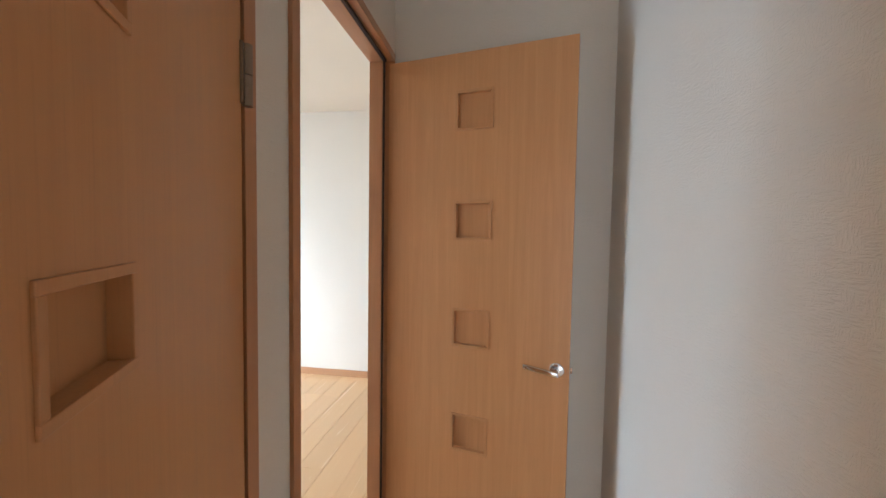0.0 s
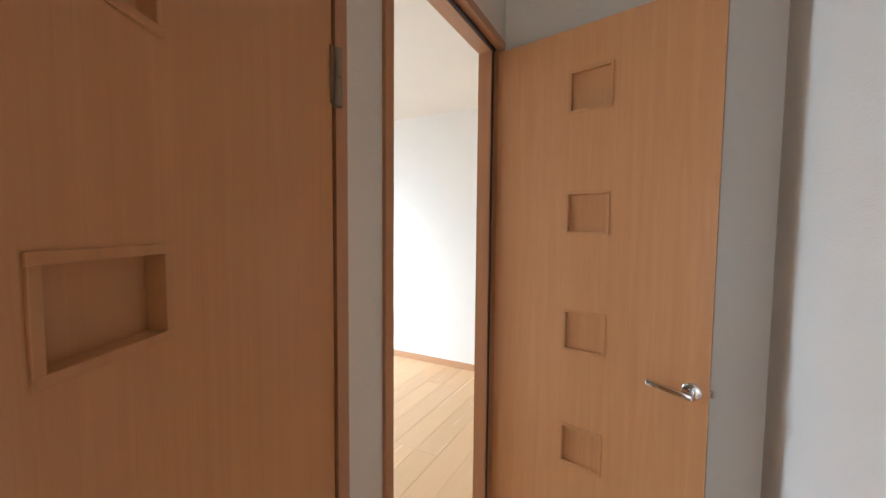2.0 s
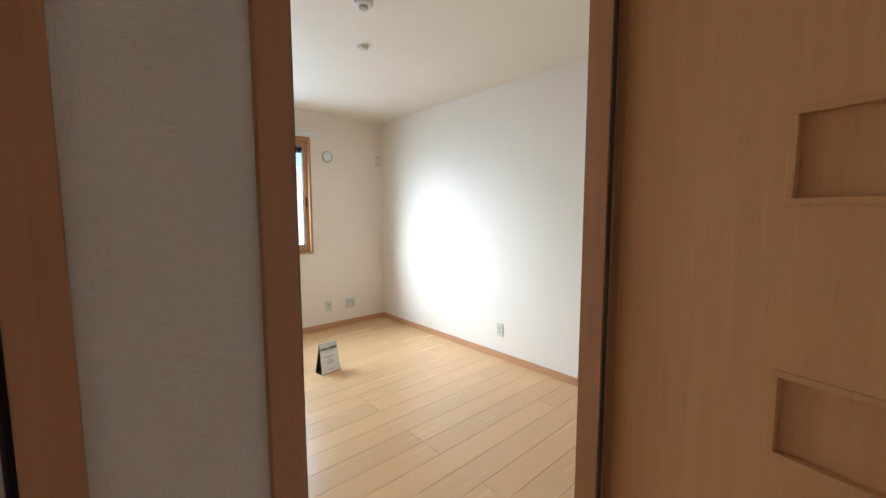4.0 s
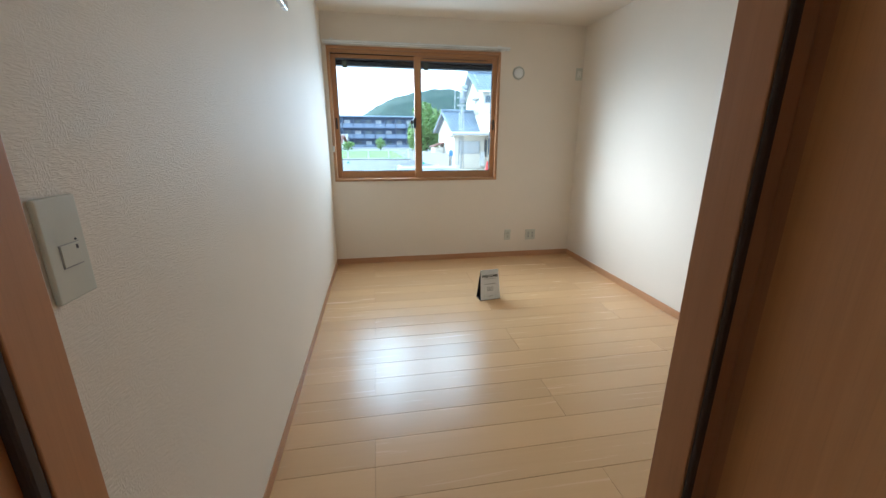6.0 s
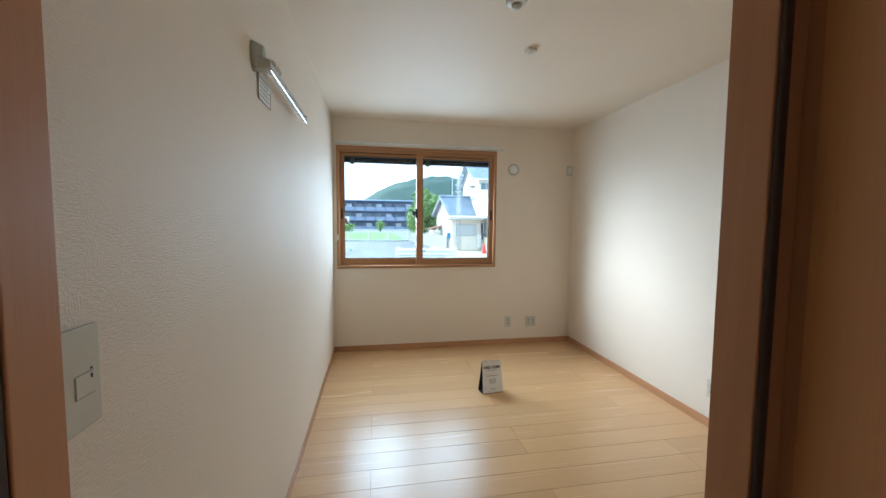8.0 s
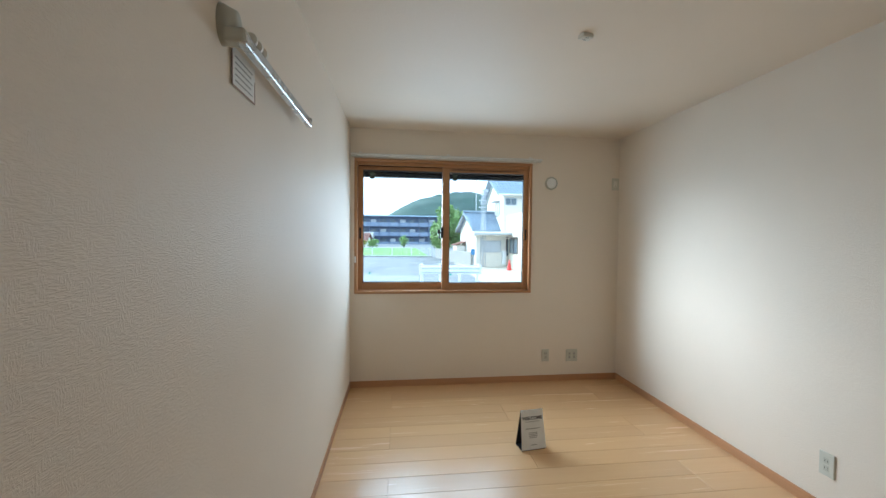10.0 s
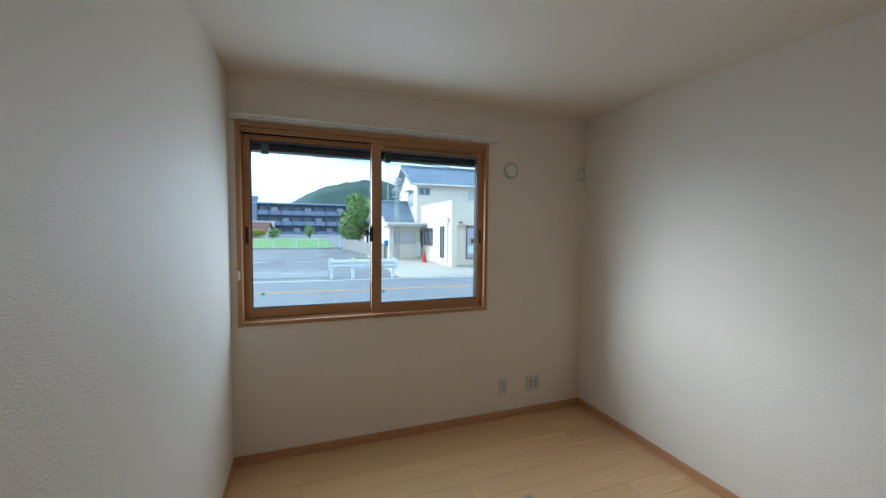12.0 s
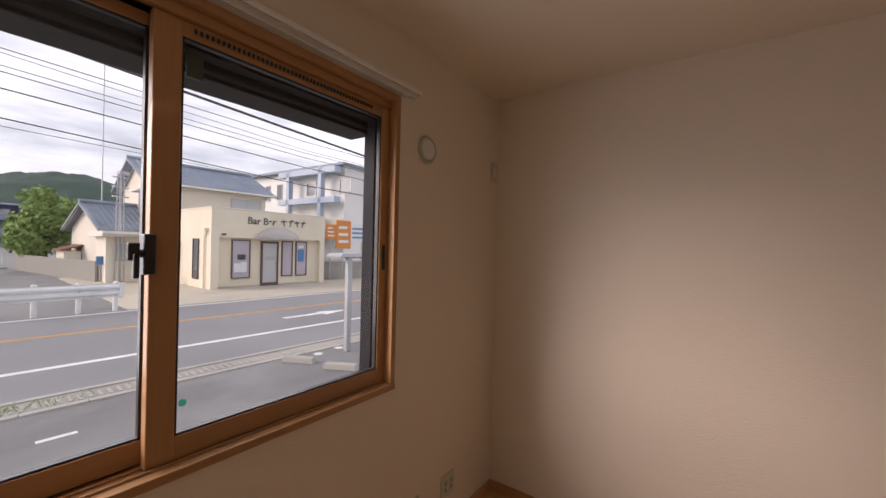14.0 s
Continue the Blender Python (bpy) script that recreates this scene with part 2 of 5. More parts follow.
M_HWIN_L = plain("curtained_window", (0.50, 0.51, 0.52), 0.2, 0.0, 5, 0.1, 0.0)
M_LILAC = plain("lilac_blind", (0.46, 0.42, 0.47), 0.35, 0.0, 8, 0.1, 0.0)
M_BROWN = plain("brown_window_frame", (0.10, 0.07, 0.055), 0.5)
M_AWNING = plain("pale_awning", (0.72, 0.68, 0.66), 0.6, 0.0, 40, 0.05, 0.001)
M_GALV = plain("galvanised_steel", (0.42, 0.43, 0.44), 0.5, 0.6, 60, 0.1, 0.0004)
M_CABLE = plain("cable_sheath", (0.05, 0.05, 0.055), 0.6)
M_SIGN_O = plain("orange_sign", (0.70, 0.24, 0.05), 0.5)
M_SIGN_W = plain("white_sign", (0.72, 0.73, 0.74), 0.5)
M_SIGN_B = plain("blue_print", (0.06, 0.20, 0.40), 0.5)
M_RED = plain("red_plastic", (0.55, 0.04, 0.03), 0.5)
M_BARK = gritty("bark", (0.07, 0.05, 0.035), (0.14, 0.10, 0.07), 0.95, 12, 2)
M_LEAF = leafy("tree_leaves", (0.22, 0.36, 0.11), (0.42, 0.56, 0.20), 1.2)
M_GRASS = leafy("field_grass", (0.13, 0.30, 0.04), (0.27, 0.46, 0.09), 0.15)
M_HILL = leafy("hill_woods", (0.035, 0.075, 0.06), (0.075, 0.13, 0.095), 0.06)
# aerial haze is painted into this ridge as a blue base colour
M_FAR_HAZE = plain("far_mountain", (0.10, 0.19, 0.34), 0.95, 0.0, 0.02, 0.12, 0.0)
M_YELLOW = leafy("yellow_shrub", (0.35, 0.33, 0.04), (0.62, 0.55, 0.08), 3.0)


# ---- mesh helpers ----
def block(bm, x0, x1, y0, y1, z0, z1, bevel=0.0, segments=2):
    """Adds a box with rounded edges to a bmesh."""
    vs = [bm.verts.new((x, y, z)) for x in (x0, x1) for y in (y0, y1) for z in (z0, z1)]
    fs = [bm.faces.new([vs[i] for i in q]) for q in ((0, 1, 3, 2), (4, 6, 7, 5), (0, 4, 5, 1), (2, 3, 7, 6), (0, 2, 6, 4), (1, 5, 7, 3))]
    bmesh.ops.recalc_face_normals(bm, faces=fs)
    if bevel:
        es = list({e for f in fs for e in f.edges})
        bmesh.ops.bevel(bm, geom=es, offset=bevel, segments=segments, profile=0.5, affect="EDGES")
    return bm


def boxed(x0, x1, y0, y1, z0, z1, bevel=0.0, segments=2):
    return block(bmesh.new(), x0, x1, y0, y1, z0, z1, bevel, segments)


def tube(bm, a, b, r, r2=None, sides=14, caps=True):
    """A round bar from a to b."""
    a, b = Vector(a), Vector(b)
    m = Matrix.Translation((a + b) / 2) @ (b - a).to_track_quat("Z", "Y").to_matrix().to_4x4()
    bmesh.ops.create_cone(bm, cap_ends=caps, segments=sides, radius1=r, radius2=r if r2 is None else r2, depth=(b - a).length, matrix=m)
    return bm


def lathe(profile, sides=28, axis=None):
    """A turned shape: profile of (radius, height), about z, or along the given matrix."""
    bm = bmesh.new()
    rings = []
    for r, z in profile:
        rings.append([bm.verts.new((r * math.cos(2 * math.pi * i / sides), r * math.sin(2 * math.pi * i / sides), z)) for i in range(sides)])
    for lo, hi in zip(rings, rings[1:]):
        for i in range(sides):
            bm.faces.new((lo[i], lo[(i + 1) % sides], hi[(i + 1) % sides], hi[i]))
    bm.faces.new(rings[-1])
    bm.faces.new(list(reversed(rings[0])))
    if axis is not None:
        bm.transform(axis)
    bmesh.ops.recalc_face_normals(bm, faces=bm.faces)
    return bm


def prism(points, depth, m=None):
    """A flat outline in x and z, given thickness along +y."""
    bm = bmesh.new()
    a = [bm.verts.new((x, 0, z)) for x, z in points]
    b = [bm.verts.new((x, depth, z)) for x, z in points]
    bm.faces.new(a)
    bm.faces.new(list(reversed(b)))
    for i in range(len(a)):
        j = (i + 1) % len(a)
        bm.faces.new((a[j], a[i], b[i], b[j]))
    if m is not None:
        bm.transform(m)
    bmesh.ops.recalc_face_normals(bm, faces=bm.faces)
    return bm


def mesh_of(name, bm, mat, smooth=False):
    me = bpy.data.meshes.new(name)
    bm.to_mesh(me)
    bm.free()
    me.materials.append(mat)
    if smooth:
        for p in me.polygons:
            p.use_smooth = True
    return me


def part(name, bm, mat, parent, label="", smooth=False):
    ob = new(name, mesh_of(name, bm, mat, smooth))
    ob.parent = parent
    if label:
        tagged(ob, label)
    return ob


def thing(name, label, category, m=None, group=""):
    ob = new(name)
    ob.empty_display_size = 0.05
    if m is not None:
        ob.matrix_basis = m
    return tagged(ob, label, category, group)


def solo(name, bm, mat, label, category, m=None, group="", smooth=False):
    ob = new(name, mesh_of(name, bm, mat, smooth))
    if m is not None:
        ob.matrix_basis = m
    return tagged(ob, label, category, group)


def structure(name, bm, mat, label="", m=None, smooth=False):
    ob = new(name, mesh_of(name, bm, mat, smooth))
    if m is not None:
        ob.matrix_basis = m
    return tagged(ob, label, kind="structure")


def lettering(name, text, size, m, mat, parent, bold=0.0):
    cu = bpy.data.curves.new(name, "FONT")
    cu.body, cu.size, cu.align_x, cu.align_y, cu.extrude, cu.offset = text, size, "CENTER", "CENTER", 0.002, bold
    tmp = bpy.data.objects.new(name, cu)
    me = bpy.data.meshes.new_from_object(tmp)
    bpy.data.objects.remove(tmp)
    me.materials.append(mat)
    ob = new(name, me)
    ob.parent = parent
    ob.matrix_basis = m
    return ob


# ---- structure of the flat ----
structure("floor", boxed(HALL_START, ROOM_W + 0.1, HALL_FAR - 0.1, ROOM_L + 0.02, -0.12, -0.012), M_GROOVE, "dark bed under the floorboards")
structure("ceiling", boxed(HALL_START - 0.1, ROOM_W + 0.1, HALL_FAR - 0.1, ROOM_L + 0.16, ROOM_H, ROOM_H + 0.12), M_CEIL, "white papered ceiling")
structure("wall_west", boxed(-0.10, 0.0, BACK, ROOM_L, -0.012, ROOM_H), M_WALL, "white woven-texture wallpaper wall")
structure("wall_east", boxed(ROOM_W, ROOM_W + 0.1, BACK, ROOM_L, -0.012, ROOM_H), M_WALL, "white woven-texture wallpaper wall")
# back wall with the doorway to the hall, and the hall's other door
LD_X0, LD_X1 = -0.80, -0.063      # opening of the other door
bm = bmesh.new()
block(bm, DOOR_X1 + 0.043, ROOM_W + 0.1, HALL, BACK, -0.012, ROOM_H)
block(bm, LD_X1 + 0.028, DOOR_X0 - 0.043, HALL, BACK, -0.012, ROOM_H)
block(bm, HALL_START, LD_X0 - 0.028, HALL, BACK, -0.012, ROOM_H)
block(bm, DOOR_X0 - 0.043, DOOR_X1 + 0.043, HALL, BACK, 2.055, ROOM_H)
block(bm, LD_X0 - 0.028, LD_X1 + 0.028, HALL, BACK, 2.055, ROOM_H)
structure("wall_south", bm, M_WALL, "white papered wall with two doorways")
structure("wall_hall_end", boxed(HALL_END, HALL_END + 0.1, HALL_FAR, HALL, -0.012, ROOM_H), M_WALL, "white papered wall at the end of the hall")
structure("wall_hall", boxed(HALL_START - 0.1, HALL_END + 0.1, HALL_FAR - 0.1, HALL_FAR, -0.012, ROOM_H), M_WALL, "white papered wall of the hall")
# unseen start wall; its opening is made up to hold the fill lamp
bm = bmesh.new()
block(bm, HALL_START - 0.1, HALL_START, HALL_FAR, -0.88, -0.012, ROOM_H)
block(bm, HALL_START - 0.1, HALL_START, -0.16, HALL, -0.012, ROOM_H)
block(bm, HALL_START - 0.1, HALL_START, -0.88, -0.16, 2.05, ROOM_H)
structure("wall_hall_start", bm, M_WALL, "unseen papered wall with an opening added for the hall's fill lamp")
# unseen wall, added behind that opening to shut out the sky
structure("wall_hall_far", boxed(HALL_START - 0.40, HALL_START - 0.30, HALL_FAR - 0.1, HALL, -0.012, ROOM_H), M_WALL, "unseen papered wall closing off the added opening")
# small closed room behind the other door
bm = bmesh.new()
block(bm, LD_X0 - 0.2, LD_X0 - 0.1, BACK, 1.3, -0.012, ROOM_H)
block(bm, LD_X0 - 0.2, -0.1, 1.3, 1.4, -0.012, ROOM_H)
structure("wall_small_room", bm, M_WALL, "plain walls of the small room next door")
# window wall
WX0, WX1, WZ0, WZ1 = 0.05, 1.709, 0.888, 2.111
OUT = ROOM_L + 0.15
bm = bmesh.new()
block(bm, -0.10, WX0, ROOM_L, OUT, GROUND, ROOM_H + 0.3)
block(bm, WX1, ROOM_W + 0.1, ROOM_L, OUT, GROUND, ROOM_H + 0.3)
block(bm, WX0, WX1, ROOM_L, OUT, GROUND, WZ0)
block(bm, WX0, WX1, ROOM_L, OUT, WZ1, ROOM_H + 0.3)
structure("wall_north", bm, M_WALL, "white papered wall with the window")


def skirting(name, x0, x1, y0, y1, mat):
    structure(name, boxed(x0, x1, y0, y1, 0.0, 0.06, 0.002), mat, "wood-veneer skirting board")


skirting("baseboard", 0.0, ROOM_W, ROOM_L - 0.009, ROOM_L, M_SKIRT_X)
skirting("baseboard_east", ROOM_W - 0.009, ROOM_W, BACK, ROOM_L - 0.009, M_SKIRT_Y)
skirting("baseboard_west", 0.0, 0.004, BACK, ROOM_L - 0.009, M_SKIRT_Y)
skirting("baseboard_south", DOOR_X1 + 0.045, ROOM_W - 0.009, BACK, BACK + 0.009, M_SKIRT_X)
skirting("baseboard_hall", HALL_START, HALL_END, HALL_FAR, HALL_FAR + 0.009, M_SKIRT_X)
skirting("baseboard_hall_end", HALL_END - 0.009, HALL_END, HALL_FAR + 0.009, HALL - 0.012, M_SKIRT_Y)


# ---- door frames and doors ----
def door_frame(name, x0, x1, label, rebate=0.037):
    """Frame with a rebate and stop; x0 and x1 are the faces of the stops."""
    f = tagged(thing(name, label, ""), kind="structure")
    y0, y1, ys = HALL - 0.010, BACK + 0.011, -0.063
    for s, x in ((1, x0), (-1, x1)):
        side = bmesh.new()
        xs = sorted((x, x - s * 0.043))
        block(side, xs[0], xs[1], ys, y1, 0.0, 2.01, 0.0015)
        xs = sorted((x - s * (0.012 if s > 0 else rebate), x - s * 0.043))
        block(side, xs[0], xs[1], y0, ys, 0.0, 2.023, 0.0015)
        part("jamb", side, M_FRAME, f)
        xs = sorted((x - s * 0.0125, x - s * 0.001))
        # left seal is deepened so its black also covers the rebate corner's shade
        deep = 0.014 if s > 0 else 0.007
        part("gasket", boxed(xs[0], xs[1], ys - deep, ys - 0.0005, 0.002, 2.010, 0.003), M_RUBBER, f, "black rubber door seal")
    top = bmesh.new()
    block(top, x0 - 0.043, x1 + 0.043, ys, y1, 2.010, 2.054, 0.0015)
    block(top, x0 - 0.043, x1 + 0.043, y0, ys, 2.0235, 2.054, 0.0015)
    part("head", top, M_FRAME_X, f)
    part("gasket", boxed(x0 - 0.0125, x1 + 0.0125, ys - 0.012, ys - 0.0005, 2.009, 2.0225, 0.003), M_RUBBER, f, "black rubber door seal")
    return f


def door_leaf(name, label, width, centre, half, heights, m, bar, handle_z):
    """A flush veneer door; x runs from the hinge, the shown face is y = 0 and looks along -y.
    Square recesses sit in thin mouldings, the lever and the hinges are parts."""
    d = thing(name, label, "door", m)
    t, deep, h = 0.034, 0.013, 2.013
    body = bmesh.new()
    half, tall = half
    lo, hi = centre - half, centre + half
    block(body, -0.014 if handle_z else 0.0, lo, 0.0, t, 0.010, h)
    block(body, hi, width, 0.0, t, 0.010, h)
    zs = sorted(heights)
    edges = [0.010] + [v for z in zs for v in (z - tall, z + tall)] + [h]
    for i in range(0, len(edges), 2):
        block(body, lo, hi, 0.0, t, edges[i], edges[i + 1])
    part("leaf", body, M_DOOR, d)
    for z in zs:
        part("recess_panel", boxed(lo, hi, deep, t - deep, z - tall, z + tall), M_DOOR, d)
        frame_bm = bmesh.new()
        b0, t0, w = half, tall, bar
        for (a0, a1, c0, c1) in ((-b0 - w, b0 + w, t0, t0 + w), (-b0 - w, b0 + w, -t0 - w, -t0), (-b0 - w, -b0, -t0, t0), (b0, b0 + w, -t0, t0)):
            block(frame_bm, centre + a0, centre + a1, -0.3 * bar, 0.0005, z + c0, z + c1, 0.1 * bar, 2)
        part("moulding", frame_bm, M_DOOR, d)
    if handle_z:
        hx = width - 0.042
        lever = bmesh.new()
        tube(lever, (hx, -0.008, handle_z), (hx, -0.046, handle_z), 0.009)
        block(lever, hx - 0.112, hx + 0.010, -0.057, -0.042, handle_z - 0.010, handle_z + 0.008, 0.005, 3)
        for v in lever.verts:
            if v.co.x < hx - 0.02:
                k = (hx - 0.02 - v.co.x) / 0.1
                v.co.z += 0.012 * k * k + 0.004 * k
                v.co.y += 0.008 * k * k
        h_ob = part("handle", lever, M_CHROME, d, "polished chrome lever handle", True)
        rose = lathe([(0.0255, 0.0), (0.0255, 0.006), (0.022, 0.010), (0.012, 0.011)], 32, pose(hx, 0.0, handle_z, 90, 0, 0))
        part("rose", rose, M_CHROME, h_ob, "round chrome rose")
        latch = bmesh.new()
        block(latch, width - 0.0005, width + 0.002, 0.007, 0.027, handle_z - 0.06, handle_z + 0.06, 0.0008)
        block(latch, width, width + 0.011, 0.011, 0.023, handle_z - 0.012, handle_z + 0.010, 0.003)
        part("latch", latch, M_CHROME, d, "chrome latch bolt")
    return d


door_frame("door_frame_1", DOOR_X0, DOOR_X1, "orange-brown veneer door frame with black seal")
door_frame("door_frame_2", LD_X0 + 0.012, LD_X1 - 0.003, "orange-brown veneer frame of a second door", 0.012)

HEIGHTS = (1.801, 1.391, 0.981, 0.571)
# the room's door stands open into the hall; turned so that the shown face looks back up the hall
leaf_m = pose(0.853, -0.084, 0, 0, 0, -102.6)
room_door = door_leaf("open_door", "open orange-brown veneer door with four square recesses", 0.714, 0.353, (0.063, 0.063), HEIGHTS, leaf_m, 0.011, 0.87)
for z in (1.74, 0.22):
    hb = bmesh.new()
    block(hb, -0.003, 0.0, 0.002, 0.030, z - 0.051, z + 0.051, 0.0006)
    tube(hb, (-0.006, 0.036, z - 0.051), (-0.006, 0.036, z + 0.051), 0.0065)
    part("hinge", hb, M_GALV, room_door, "steel butt hinge")
other = door_leaf("ajar_door", "orange-brown veneer door standing slightly ajar", 0.735, 0.459, (0.043, 0.029), (1.514, 1.29, 1.066, 0.842), pose(0, 0, 0), 0.0075, 0.0)
for ob in other.children:
    ob.data.transform(Matrix.Diagonal((-1, 1, 1, 1)))
    ob.data.flip_normals()
other.matrix_basis = pose(-0.065, -0.103, 0, 0, 0, 27.2)
for z in (1.607, 0.25):
    hb = bmesh.new()
    tube(hb, (0.006, -0.009, z - 0.051), (0.006, -0.009, z - 0.001), 0.0085)
    tube(hb, (0.006, -0.009, z + 0.001), (0.006, -0.009, z + 0.051), 0.0085)
    block(hb, -0.014, 0.0, -0.006, -0.0005, z - 0.05, z + 0.05, 0.001)
    part("hinge", hb, M_BRONZE, other, "bronze barrel hinge")


# ---- the window ----
def sash(parent, x0, x1, z0, z1, y0, y1, left, right, low, high, name):
    f = part(name, boxed(x0, x0 + left, y0, y1, z0, z1, 0.003), M_SASH, parent)
    part("stile", boxed(x1 - right, x1, y0, y1, z0, z1, 0.003), M_SASH, f)
    part("rail", boxed(x0 + left, x1 - right, y0 + 0.002, y1 - 0.002, z0, z0 + low, 0.002), M_SASH_X, f)
    part("rail", boxed(x0 + left, x1 - right, y0 + 0.002, y1 - 0.002, z1 - high, z1, 0.002), M_SASH_X, f)
    bead = bmesh.new()
    a0, a1, c0, c1, ym = x0 + left, x1 - right, z0 + low, z1 - high, (y0 + y1) / 2
    for q in ((a0, a0 + 0.006, c0, c1), (a1 - 0.006, a1, c0, c1), (a0, a1, c0, c0 + 0.006), (a0, a1, c1 - 0.006, c1)):
        block(bead, q[0], q[1], ym - 0.009, ym + 0.009, q[2], q[3])
    part("glazing_bead", bead, M_BLACK, f, "black glazing seal")
    g = part("pane", boxed(a0 + 0.002, a1 - 0.002, ym - 0.002, ym + 0.002, c0 + 0.002, c1 - 0.002), M_GLASS, f, "clear window glass")
    g.visible_shadow = False
    return f


window = tagged(thing("window_1", "two-panel sliding window in a wood-look frame", ""), kind="structure")
y0, y1 = ROOM_L - 0.012, OUT
for a, b in ((0.038, 0.064), (1.695, 1.721)):
    part("window_frame", boxed(a, b, y0, y1, 0.902, 2.097, 0.002), M_SASH, window)
part("window_frame", boxed(0.038, 1.721, y0, y1, 2.097, 2.123, 0.002), M_SASH_X, window)
part("window_sill", boxed(0.038, 1.721, y0 - 0.004, y1, 0.876, 0.902, 0.003), M_SASH_X, window)
for q in ((0.0642, 0.078, 0.9025, 2.0965), (1.681, 1.6948, 0.9025, 2.0965), (0.078, 1.681, 0.9025, 0.918), (0.078, 1.681, 2.03, 2.0965)):
    part("outer_frame", boxed(q[0], q[1], 3.722, OUT + 0.001, q[2], q[3], 0.001), M_DARK, window, "dark aluminium outer frame")
tracks = bmesh.new()
for y in (3.636, 3.668, 3.712):
    block(tracks, 0.064, 1.695, y, y + 0.006, 0.902, 0.909, 0.001)
part("track", tracks, M_SASH_X, window)
part("head_stop", boxed(0.064, 1.695, 3.632, 3.652, 2.066, 2.097, 0.002), M_SASH_X, window)
sash(window, 0.064, 0.905, 0.909, 2.066, 3.690, 3.720, 0.044, 0.045, 0.062, 0.032, "sash")
inner = sash(window, 0.855, 1.695, 0.907, 2.066, 3.646, 3.676, 0.064, 0.046, 0.062, 0.042, "sash")
slots = bmesh.new()
for i in range(46):
    x = 0.945 + i * 0.0142
    block(slots, x, x + 0.007, 3.6435, 3.648, 2.040, 2.052)
part("vent_slots", slots, M_BLACK, inner, "row of dark ventilation slots")
for x in (0.0845, 1.6735):
    y = 3.688 if x < 1 else 3.644
    pull = bmesh.new()
    block(pull, x - 0.009, x + 0.009, y, y + 0.004, 1.385, 1.49, 0.0015)
    block(pull, x - 0.0045, x + 0.0045, y - 0.002, y + 0.001, 1.395, 1.48, 0.0008)
    part("finger_pull", pull, M_BLACK, window, "black finger pull")
lock = bmesh.new()
block(lock, 0.838, 0.864, 3.622, 3.652, 1.40, 1.50, 0.004)
tube(lock, (0.845, 3.634, 1.452), (0.825, 3.634, 1.452), 0.010)
block(lock, 0.808, 0.833, 3.628, 3.640, 1.435, 1.478, 0.004)
block(lock, 0.817, 0.830, 3.618, 3.636, 1.392, 1.452, 0.004)
part("crescent_lock", lock, M_BLACK, window, "black crescent window lock")
part("child_lock", boxed(0.041, 0.055, 3.602, 3.609, 1.165, 1.222, 0.002), M_WHITE, window, "small white catch on the frame")
for x, z, y in ((0.94, 1.05, 3.658), (0.17, 1.06, 3.702)):
    part("film_sticker", lathe([(0.010, 0.0), (0.010, 0.0004)], 10, pose(x, y, z, 90, 0, 0)), M_TEAL, window, "tiny teal sticker")
for x in (0.19, 0.985):
    part("shutter_guide_clip", boxed(x - 0.022, x + 0.022, 3.742, 3.748, 1.957, 2.02), M_CLIP, window, "dark green clip")
# shutter casing outside, over the glass
casing = thing("shutter_casing", "dark aluminium shutter casing over the window", "shutter casing")
part("box", boxed(-0.02, 1.78, OUT + 0.002, OUT + 0.22, 2.005, 2.36, 0.008), M_DARK, casing)
part("curtain_slat", boxed(0.02, 1.74, OUT + 0.03, OUT + 0.045, 1.990, 2.012, 0.003), M_DARK, casing)
for a, b in ((0.0, 0.05), (1.71, 1.76)):
    part("guide_rail", boxed(a, b, OUT + 0.002, OUT + 0.05, 0.86, 2.005, 0.003), M_DARK, casing)

# ---- curtain rail ----
rail = thing("curtain_rail", "white double curtain rail over the window", "curtain rail")
for y, z in ((3.565, 2.150), (3.595, 2.140)):
    rb = bmesh.new()
    block(rb, 0.012, 1.80, y - 0.008, y + 0.008, z - 0.008, z + 0.009, 0.003)
    part("track", rb, M_WHITE, rail)
    part("channel", boxed(0.02, 1.795, y - 0.0025, y + 0.0025, z - 0.0086, z - 0.0078), M_INK_G, rail)
    for k in range(9):
        x = (0.10 + k * 0.012) if k < 6 else 1.72 + (k - 6) * 0.013
        part("glider", lathe([(0.0035, -0.010), (0.0045, -0.004), (0.0035, 0.0)], 8, pose(x, y, z - 0.008)), M_WHITE, rail)
for x in (0.09, 0.90, 1.70):
    rb = bmesh.new()
    block(rb, x - 0.009, x + 0.009, 3.558, ROOM_L, 2.158, 2.163, 0.001)
    block(rb, x - 0.012, x + 0.012, ROOM_L - 0.003, ROOM_L, 2.138, 2.185, 0.001)
    part("bracket", rb, M_WHITE, rail)

# ---- wall and ceiling fittings ----
vent = thing("wall_vent", "round white wall vent with grey rim", "vent", pose(1.914, ROOM_L, 1.940, 90, 0, 0))
part("rim", lathe([(0.062, 0.0), (0.062, 0.010), (0.057, 0.016), (0.050, 0.016), (0.050, 0.004)], 40), M_PLASTIC_G, vent, "grey rim", True)
part("disc", lathe([(0.048, 0.002), (0.048, 0.014), (0.042, 0.020), (0.015, 0.022)], 40), M_WHITE, vent, "", True)


